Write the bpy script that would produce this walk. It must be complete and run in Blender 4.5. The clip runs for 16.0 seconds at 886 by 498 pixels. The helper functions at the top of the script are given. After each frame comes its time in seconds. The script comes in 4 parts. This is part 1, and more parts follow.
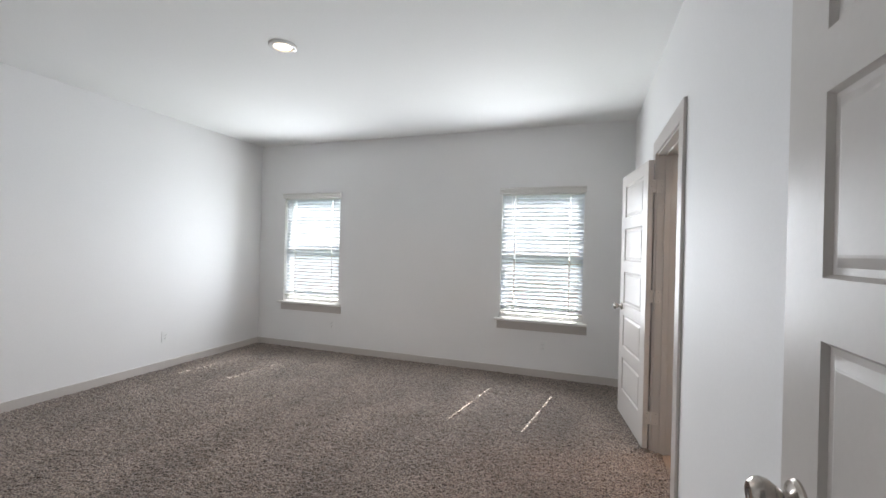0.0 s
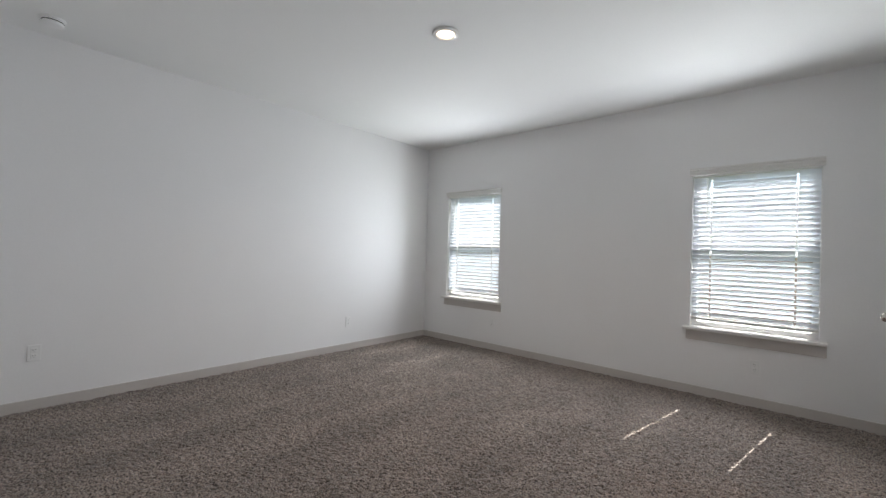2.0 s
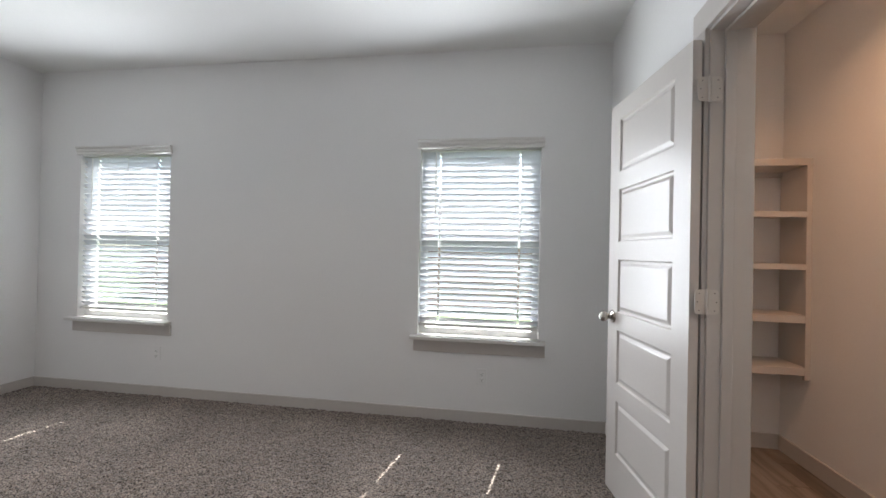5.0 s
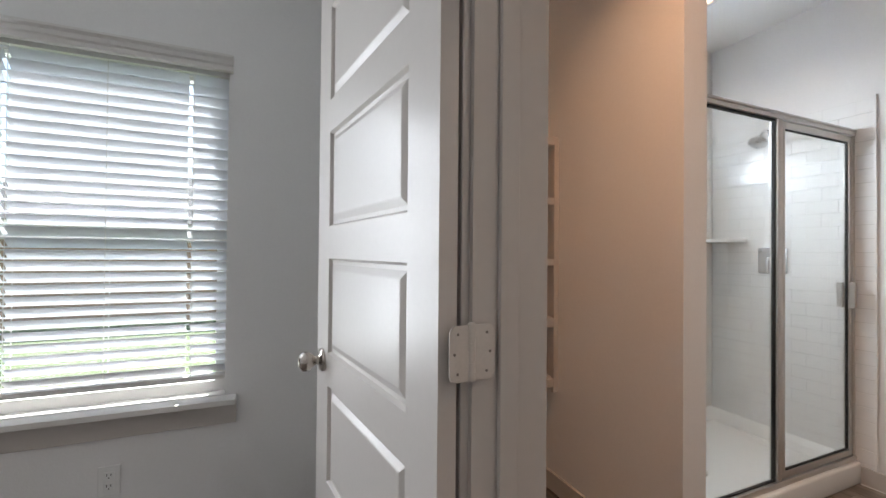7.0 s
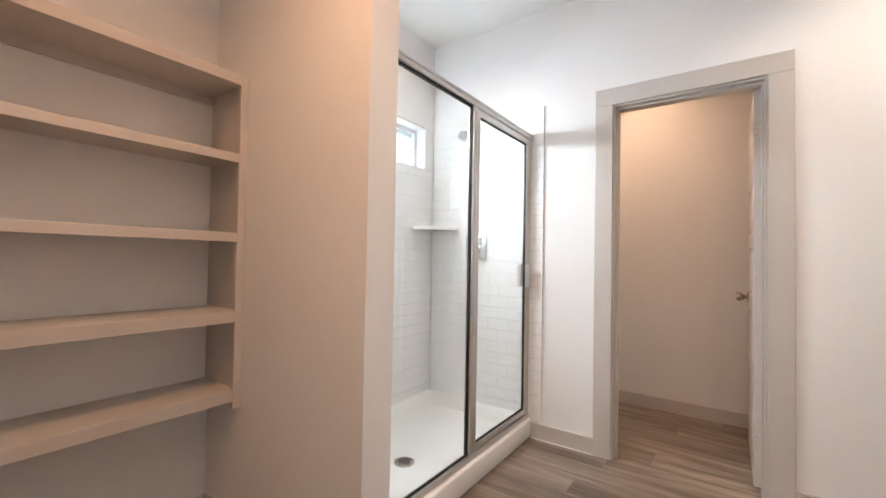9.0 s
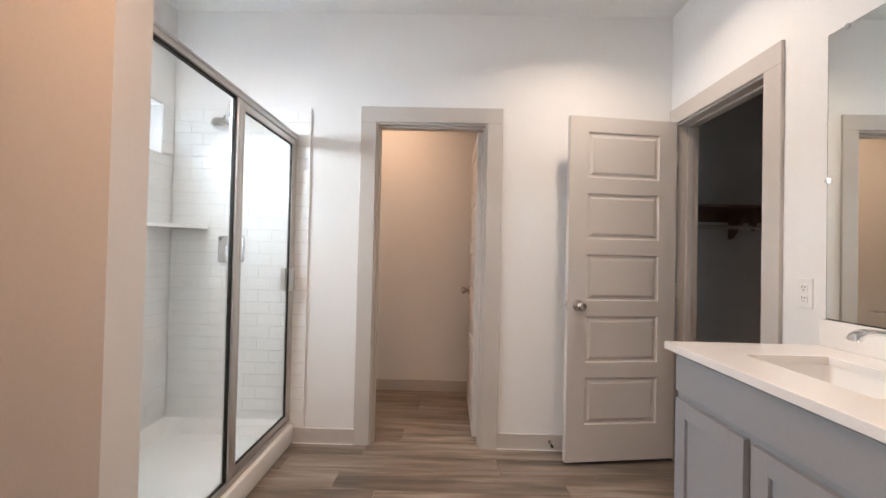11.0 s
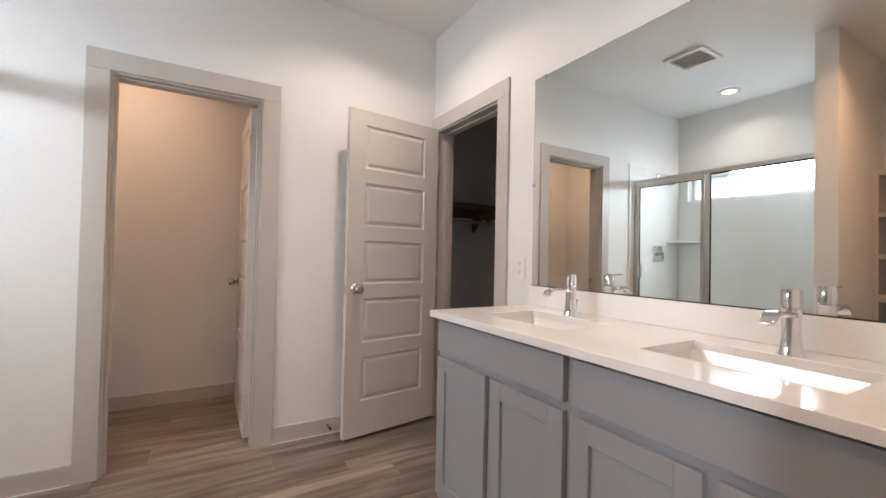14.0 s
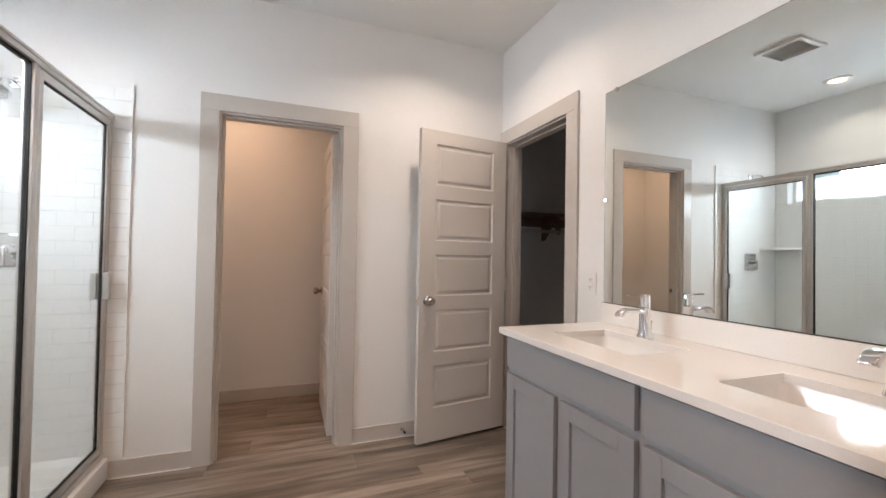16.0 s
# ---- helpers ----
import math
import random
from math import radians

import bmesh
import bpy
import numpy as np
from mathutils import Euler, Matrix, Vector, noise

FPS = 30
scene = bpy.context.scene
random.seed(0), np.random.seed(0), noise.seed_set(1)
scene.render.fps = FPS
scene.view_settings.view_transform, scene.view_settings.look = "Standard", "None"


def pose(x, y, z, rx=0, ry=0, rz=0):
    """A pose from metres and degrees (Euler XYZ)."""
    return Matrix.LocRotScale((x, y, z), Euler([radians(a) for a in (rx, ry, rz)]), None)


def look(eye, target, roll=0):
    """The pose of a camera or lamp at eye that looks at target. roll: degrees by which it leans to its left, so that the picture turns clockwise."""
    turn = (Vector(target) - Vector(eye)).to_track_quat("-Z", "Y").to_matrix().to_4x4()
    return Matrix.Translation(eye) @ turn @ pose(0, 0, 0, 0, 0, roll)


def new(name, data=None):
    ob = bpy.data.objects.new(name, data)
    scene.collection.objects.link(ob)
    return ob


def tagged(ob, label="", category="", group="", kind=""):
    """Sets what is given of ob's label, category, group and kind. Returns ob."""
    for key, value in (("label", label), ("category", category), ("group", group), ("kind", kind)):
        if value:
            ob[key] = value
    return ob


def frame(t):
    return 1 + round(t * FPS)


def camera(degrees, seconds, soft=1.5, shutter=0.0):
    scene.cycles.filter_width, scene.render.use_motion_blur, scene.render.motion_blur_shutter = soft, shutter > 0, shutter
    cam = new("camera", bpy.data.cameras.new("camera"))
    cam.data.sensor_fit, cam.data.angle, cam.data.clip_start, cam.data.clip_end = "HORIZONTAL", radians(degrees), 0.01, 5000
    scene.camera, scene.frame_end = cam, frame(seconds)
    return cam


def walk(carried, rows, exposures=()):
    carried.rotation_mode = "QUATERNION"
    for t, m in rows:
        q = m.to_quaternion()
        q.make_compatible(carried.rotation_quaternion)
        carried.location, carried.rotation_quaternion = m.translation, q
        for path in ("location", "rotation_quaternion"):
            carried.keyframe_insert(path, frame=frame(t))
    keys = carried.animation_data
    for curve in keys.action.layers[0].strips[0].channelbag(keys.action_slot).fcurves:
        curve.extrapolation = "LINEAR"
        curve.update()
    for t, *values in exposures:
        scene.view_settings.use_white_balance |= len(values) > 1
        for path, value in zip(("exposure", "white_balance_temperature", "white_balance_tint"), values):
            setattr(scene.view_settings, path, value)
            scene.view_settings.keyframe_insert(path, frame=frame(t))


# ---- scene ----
cam = camera(94.9, 16.0)
PATH = [
    (0, (1.275, 1.467, 1.38), (0.619, 3.356, 1.379), 1.4),
    (0.5, (1.266, 1.539, 1.321), (0.235, 3.252, 1.329), 1.6),
    (1, (1.204, 1.583, 1.296), (-0.005, 3.176, 1.302), 1.6),
    (1.5, (1.165, 1.634, 1.267), (-0.126, 3.162, 1.279), 1.7),
    (2, (1.151, 1.654, 1.241), (-0.17, 3.156, 1.256), 1.7),
    (2.5, (1.133, 1.707, 1.214), (-0.166, 3.228, 1.229), 1.6),
    (3, (1.048, 1.861, 1.215), (-0.162, 3.453, 1.231), 1.6),
    (3.5, (1.011, 2.105, 1.195), (-0.072, 3.786, 1.213), 1.5),
    (4, (1.031, 2.421, 1.223), (0.139, 4.211, 1.236), 1.2),
    (4.2, (1.014, 2.527, 1.242), (0.224, 4.364, 1.249), 1.2),
    (6.3, (1.197, 3.822, 1.233), (1.677, 5.763, 1.258), 0.6),
    (6.5, (1.263, 3.898, 1.223), (1.831, 5.815, 1.248), 0.5),
    (7, (1.444, 4.037, 1.242), (2.226, 5.878, 1.262), 0.5),
    (7.5, (1.62, 4.142, 1.214), (2.618, 5.875, 1.246), 0.5),
    (8, (1.793, 4.193, 1.202), (3.01, 5.78, 1.235), 0.7),
    (8.5, (1.92, 4.179, 1.149), (3.36, 5.567, 1.188), 0.9),
    (9, (1.957, 4.155, 1.132), (3.588, 5.311, 1.177), 1.0),
    (9.5, (1.978, 4.152, 1.137), (3.773, 5.033, 1.184), 1.0),
    (9.7, (1.98, 4.161, 1.153), (3.828, 4.924, 1.191), 1.1),
    (11.8, (1.798, 4.267, 1.208), (3.762, 3.891, 1.242), 1.1),
    (12, (1.796, 4.273, 1.206), (3.74, 3.802, 1.239), 1.1),
    (12.5, (1.806, 4.288, 1.194), (3.688, 3.614, 1.228), 1.2),
    (13, (1.817, 4.284, 1.19), (3.632, 3.445, 1.222), 1.2),
    (13.5, (1.827, 4.279, 1.173), (3.587, 3.329, 1.207), 1.3),
    (14, (1.829, 4.287, 1.142), (3.554, 3.275, 1.175), 1.2),
    (14.5, (1.815, 4.283, 1.134), (3.528, 3.252, 1.166), 1.2),
    (15, (1.799, 4.301, 1.166), (3.532, 3.304, 1.202), 1.1),
    (15.5, (1.783, 4.31, 1.2), (3.578, 3.429, 1.237), 1.0),
    (16, (1.767, 4.322, 1.218), (3.637, 3.613, 1.252), 1.0),
]
EXPOSURES = [(0, 3.15), (0.5, 2.95), (1.0, 2.86), (2.0, 2.85), (3.0, 2.88), (4.2, 2.93), (6.3, 2.8), (7.5, 2.62), (8.2, 3.06), (9.0, 3.4), (9.7, 3.36), (11.8, 3.08), (16, 3.04)]
walk(cam, [(t, look(eye, target, roll)) for t, eye, target, roll in PATH], EXPOSURES)

# ---------- world, sun, large lights ----------
SUN_EL, SUN_AZ = 51.0, 10.2   # degrees above the horizon, degrees east of +y
world = bpy.data.worlds.new("sky")
scene.world = world
world.use_nodes = True
wn = world.node_tree
sky = wn.nodes.new("ShaderNodeTexSky")
sky.sky_type, sky.sun_disc = 'NISHITA', False
sky.sun_elevation, sky.sun_rotation = radians(SUN_EL), radians(SUN_AZ)
wn.nodes["Background"].inputs[1].default_value = 0.05
wn.links.new(sky.outputs[0], wn.nodes["Background"].inputs[0])

sun = new("sun", bpy.data.lights.new("sun", "SUN"))
sun.data.energy, sun.data.angle, sun.data.color = 3.6, radians(0.3), (1.0, 0.97, 0.93)
_e, _a = radians(SUN_EL), radians(SUN_AZ)
SUN_DIR = Vector((math.sin(_a) * math.cos(_e), math.cos(_a) * math.cos(_e), math.sin(_e)))
sun.matrix_world = look(tuple(SUN_DIR * 30), (0, 0, 0))

COOL, SKY, WARM, WARMER = (0.88, 0.93, 1.0), (0.84, 0.92, 1.0), (1.0, 0.80, 0.66), (1.0, 0.62, 0.40)


def area(name, m, sx, sy, watts, color, disk=False, spread=180):
    l = bpy.data.lights.new(name, "AREA")
    l.shape = 'DISK' if disk else 'RECTANGLE'
    l.size = sx
    if not disk:
        l.size_y = sy
    l.energy, l.color, l.spread = watts, color, radians(spread)
    ob = new(name, l)
    ob.matrix_world = m
    return ob


W1, W2 = (-2.605, -1.730), (0.385, 1.272)      # bedroom window openings in x
WZ = (0.625, 2.03)
SW, SWZ = (3.11, 4.33), (1.79, 2.09)          # shower window
NORTH, WEST, EAST_A, EAST_B = 6.02, -3.02, 1.748, 1.887
BE, BS, CEIL = 4.44, 2.85, 2.74               # bath east wall, bath south wall, ceiling
DAY_W, DAY_S = 4.1, 3.4
for xa, xb, lean in ((*W1, .13), (*W2, -.13)):
    for z in (.92, 1.36, 1.80):   # light thrown up and in by the slats
        area("window_daylight", look(((xa + xb) / 2 + lean, 5.965, z), ((xa + xb) / 2 + 2.4 * lean, 5.965 - 1, z + .06)), .52, .38, DAY_W / 3, COOL, spread=166)
area("window_daylight", look((3.52, 6.10, 1.94), (3.36, 2.5, -.1)), .80, .27, DAY_S, SKY, spread=140)
# ceiling downlights: x, y, watts, colour
LAMPS = [(-0.70, 3.72, 1.0, WARM), (3.78, 3.50, 1.1, WARM), (2.15, 3.56, .44, WARM), (2.36, 4.75, 1.35, (1.0, .55, .31)),
         (3.75, 5.62, .40, (1.0, .88, .76)), (4.98, 4.75, .76, WARMER)]
for x, y, w, c in LAMPS:
    area("downlight_beam", look((x, y, CEIL - .022), (x, y, 0)), .11, .11, w, c, True, 138)


# ---------- materials ----------
def mat(name, col, rough=.5, metal=0.0, var=.05, scale=3.0, grain=.03, gscale=60.0, bump=0.0, bscale=200.0, rvar=.05, stretch=(1, 1, 1), spec=.5):
    m = bpy.data.materials.new(name)
    m.use_nodes = True
    n, l = m.node_tree.nodes, m.node_tree.links
    p = n["Principled BSDF"]
    tc, mp = n.new("ShaderNodeTexCoord"), n.new("ShaderNodeMapping")
    mp.inputs["Scale"].default_value = stretch
    l.new(tc.outputs["Object"], mp.inputs[0])

    def noise_node(s, d):
        t = n.new("ShaderNodeTexNoise")
        t.inputs["Scale"].default_value, t.inputs["Detail"].default_value = s, d
        l.new(mp.outputs[0], t.inputs["Vector"])
        return t
    a, b = noise_node(scale, 3), noise_node(gscale, 4)

    def remap(src, amount):
        r = n.new("ShaderNodeMapRange")
        r.inputs[1].default_value, r.inputs[2].default_value = .3, .7
        r.inputs[3].default_value, r.inputs[4].default_value = 1 - amount, 1 + amount
        l.new(src.outputs["Fac"], r.inputs[0])
        return r
    ra, rb = remap(a, var), remap(b, grain)
    mul = n.new("ShaderNodeMath")
    mul.operation = 'MULTIPLY'
    l.new(ra.outputs[0], mul.inputs[0]), l.new(rb.outputs[0], mul.inputs[1])
    mx = n.new("ShaderNodeVectorMath")
    mx.operation = 'SCALE'
    mx.inputs[0].default_value = col
    l.new(mul.outputs[0], mx.inputs["Scale"])
    l.new(mx.outputs[0], p.inputs["Base Color"])
    rr = remap(a, rvar)
    rr.inputs[3].default_value, rr.inputs[4].default_value = max(0, rough - rvar), min(1, rough + rvar)
    l.new(rr.outputs[0], p.inputs["Roughness"])
    p.inputs["Metallic"].default_value = metal
    p.inputs["Specular IOR Level"].default_value = spec
    if bump:
        t = noise_node(bscale, 2)
        bp = n.new("ShaderNodeBump")
        bp.inputs["Strength"].default_value, bp.inputs["Distance"].default_value = bump, .002
        l.new(t.outputs["Fac"], bp.inputs["Height"])
        l.new(bp.outputs[0], p.inputs["Normal"])
    return m


M_WALL = mat("wall_paint", (.79, .785, .78), .62, var=.012, scale=1.2, grain=.012, gscale=90, bump=.25, bscale=170)
M_CEIL = mat("ceiling_paint", (.80, .80, .785), .8, var=.012, scale=1.0, grain=.015, gscale=120, bump=.3, bscale=140)
M_TRIM = mat("trim_paint", (.53, .495, .465), .38, var=.02, scale=2.5, grain=.012, gscale=50, bump=.05, bscale=90)
M_DOOR = mat("door_paint", (.60, .565, .535), .36, var=.015, scale=2.0, grain=.012, gscale=70, bump=.06, bscale=120)
M_SILL = mat("sill_paint", (.70, .685, .66), .4, var=.02, grain=.015)
M_CAB = mat("cabinet_paint", (.295, .296, .310), .42, var=.025, scale=2.5, grain=.015, gscale=80, bump=.05, bscale=110)
# cabinet grey darkened to paint in the shade of the toe kick recess
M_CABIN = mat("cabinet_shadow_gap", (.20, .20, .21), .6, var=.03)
M_QUARTZ = mat("white_quartz", (.80, .775, .75), .07, var=.012, scale=6, grain=.03, gscale=240, rvar=.03)
M_CERAMIC = mat("white_ceramic", (.80, .785, .765), .12, var=.01, grain=.006, rvar=.03)
M_ACRYL = mat("white_acrylic", (.84, .84, .83), .22, var=.012, grain=.008, bump=.04, bscale=40)
M_TILE = mat("white_tile", (.83, .832, .828), .13, var=.02, scale=1.2, grain=.01, gscale=20, bump=.05, bscale=14, rvar=.04)
M_GROUT = mat("grout", (.64, .635, .62), .8, var=.04, grain=.05, gscale=300, bump=.3, bscale=400)
M_CHROME = mat("chrome", (.82, .83, .85), .07, 1.0, var=.01, grain=.01, rvar=.03)
M_NICKEL = mat("satin_nickel", (.50, .46, .42), .27, 1.0, var=.03, grain=.03, gscale=200, rvar=.06)
M_ALU = mat("satin_aluminium", (.66, .64, .615), .36, 1.0, var=.02, scale=2, grain=.02, gscale=300, rvar=.03)
M_GASKET = mat("black_gasket", (.012, .012, .012), .6)
M_PLASTIC = mat("white_plastic", (.78, .78, .77), .35, var=.01, grain=.01)
M_SLOT = mat("dark_slot", (.02, .02, .02), .7)
M_HINGE = mat("painted_hinge", (.60, .56, .52), .36, var=.03, grain=.03, gscale=200)
M_SCREW = mat("screw_head", (.22, .20, .18), .4, .6)
M_VINYL = mat("white_vinyl", (.80, .80, .79), .3, var=.01, grain=.01)
M_SHELF = mat("closet_shelf_paint", (.50, .46, .42), .5)
M_CLOSET = mat("closet_bracket_wood", (.20, .13, .095), .5, var=.08, grain=.06)
M_SOIL = mat("concrete_slab", (.32, .31, .30), .9, var=.08, grain=.08)
M_GRASS = mat("grass", (.07, .10, .04), .9, var=.25, scale=.7, grain=.35, gscale=30, bump=.8, bscale=60)
M_FENCE = mat("fence_wood", (.30, .20, .14), .8, var=.15, scale=1.5, grain=.12, gscale=20, stretch=(1, 1, .12))
M_SIDING = mat("house_siding", (.62, .60, .57), .8, var=.05, grain=.05)
M_ROOF = mat("roof_shingle", (.10, .10, .105), .9, var=.12, scale=2, grain=.2, gscale=30)
M_DARKGLASS = mat("far_window_glass", (.05, .06, .07), .1)


def glass_mat(name, tint, shine):
    m = bpy.data.materials.new(name)
    m.use_nodes = True
    n, l = m.node_tree.nodes, m.node_tree.links
    n.remove(n["Principled BSDF"])
    t, g, f, x = (n.new("ShaderNode" + k) for k in ("BsdfTransparent", "BsdfGlossy", "LayerWeight", "MixShader"))
    pw, mr = n.new("ShaderNodeMath"), n.new("ShaderNodeMapRange")
    pw.operation, pw.inputs[1].default_value = 'POWER', 4.0
    mr.inputs[3].default_value, mr.inputs[4].default_value = shine, .85
    t.inputs[0].default_value = (*tint, 1)
    g.inputs["Roughness"].default_value = .01
    f.inputs[0].default_value = .5
    l.new(f.outputs["Facing"], pw.inputs[0]), l.new(pw.outputs[0], mr.inputs[0])
    l.new(mr.outputs[0], x.inputs[0]), l.new(t.outputs[0], x.inputs[1]), l.new(g.outputs[0], x.inputs[2])
    l.new(x.outputs[0], n["Material Output"].inputs[0])
    return m


M_GLASS = glass_mat("clear_glass", (.985, .995, .99), .022)
M_WGLASS = glass_mat("window_glass", (.96, .975, .97), .03)


def emit_mat(name, col, strength):
    m = bpy.data.materials.new(name)
    m.use_nodes = True
    p = m.node_tree.nodes["Principled BSDF"]
    p.inputs["Base Color"].default_value = (.8, .8, .8, 1)
    p.inputs["Emission Color"].default_value = (*col, 1)
    p.inputs["Emission Strength"].default_value = strength
    return m


M_LENS = emit_mat("lamp_lens", (1.0, .76, .52), .75)


def slat_mat():
    m = bpy.data.materials.new("blind_slat")
    m.use_nodes = True
    n, l = m.node_tree.nodes, m.node_tree.links
    p = n["Principled BSDF"]
    p.inputs["Base Color"].default_value = (.78, .81, .85, 1)
    p.inputs["Roughness"].default_value = .4
    t, x = n.new("ShaderNodeBsdfTranslucent"), n.new("ShaderNodeMixShader")
    t.inputs[0].default_value = (.78, .84, .92, 1)
    x.inputs[0].default_value = .05
    l.new(p.outputs[0], x.inputs[1]), l.new(t.outputs[0], x.inputs[2])
    l.new(x.outputs[0], n["Material Output"].inputs[0])
    return m


M_SLAT = slat_mat()
M_SUNPANE = slat_mat()      # translucent pane, added to stop the sun beam through the shower window
M_SUNPANE.name = "frosted_glass"
M_SUNPANE.node_tree.nodes["Mix Shader"].inputs[0].default_value = .6


def mirror_mat():
    m = bpy.data.materials.new("silver_mirror")
    m.use_nodes = True
    p = m.node_tree.nodes["Principled BSDF"]
    p.inputs["Base Color"].default_value = (.86, .89, .87, 1)
    p.inputs["Metallic"].default_value, p.inputs["Roughness"].default_value = 1.0, .0
    return m


M_MIRROR = mirror_mat()


def plank_mat():
    """Grey-brown wood planks; grain along y, each plank its own tone."""
    m = bpy.data.materials.new("plank_wood")
    m.use_nodes = True
    n, l = m.node_tree.nodes, m.node_tree.links
    p = n["Principled BSDF"]
    tc, oi = n.new("ShaderNodeTexCoord"), n.new("ShaderNodeObjectInfo")
    shift = n.new("ShaderNodeVectorMath")
    shift.operation = 'MULTIPLY_ADD'
    comb = n.new("ShaderNodeCombineXYZ")
    off = n.new("ShaderNodeMath")
    off.operation, off.inputs[1].default_value = 'MULTIPLY', 37.0
    l.new(oi.outputs["Random"], off.inputs[0])
    for i in range(3):
        l.new(off.outputs[0], comb.inputs[i])
    shift.inputs[1].default_value = (1, .09, 1)
    l.new(tc.outputs["Object"], shift.inputs[0]), l.new(comb.outputs[0], shift.inputs[2])
    a, b = n.new("ShaderNodeTexNoise"), n.new("ShaderNodeTexNoise")
    for t, s, d in ((a, 16, 5), (b, 90, 4)):
        t.inputs["Scale"].default_value, t.inputs["Detail"].default_value = s, d
        t.inputs["Distortion"].default_value = .6
        l.new(shift.outputs[0], t.inputs["Vector"])
    ramp = n.new("ShaderNodeValToRGB")
    e = ramp.color_ramp.elements
    e[0].position, e[0].color = .30, (.088, .066, .052, 1)
    e[1].position, e[1].color = .72, (.33, .272, .224, 1)
    mid = ramp.color_ramp.elements.new(.5)
    mid.color = (.195, .154, .123, 1)
    l.new(a.outputs["Fac"], ramp.inputs[0])
    tone = n.new("ShaderNodeMapRange")
    tone.inputs[3].default_value, tone.inputs[4].default_value = .78, 1.2
    l.new(oi.outputs["Random"], tone.inputs[0])
    fine = n.new("ShaderNodeMapRange")
    fine.inputs[1].default_value, fine.inputs[2].default_value = .3, .7
    fine.inputs[3].default_value, fine.inputs[4].default_value = .86, 1.12
    l.new(b.outputs["Fac"], fine.inputs[0])
    k = n.new("ShaderNodeMath")
    k.operation = 'MULTIPLY'
    l.new(tone.outputs[0], k.inputs[0]), l.new(fine.outputs[0], k.inputs[1])
    sc = n.new("ShaderNodeVectorMath")
    sc.operation = 'SCALE'
    l.new(ramp.outputs[0], sc.inputs[0]), l.new(k.outputs[0], sc.inputs["Scale"])
    l.new(sc.outputs[0], p.inputs["Base Color"])
    ro = n.new("ShaderNodeMapRange")
    ro.inputs[3].default_value, ro.inputs[4].default_value = .24, .40
    l.new(a.outputs["Fac"], ro.inputs[0]), l.new(ro.outputs[0], p.inputs["Roughness"])
    bp = n.new("ShaderNodeBump")
    bp.inputs["Strength"].default_value, bp.inputs["Distance"].default_value = .25, .001
    l.new(b.outputs["Fac"], bp.inputs["Height"]), l.new(bp.outputs[0], p.inputs["Normal"])
    return m


M_PLANK = plank_mat()


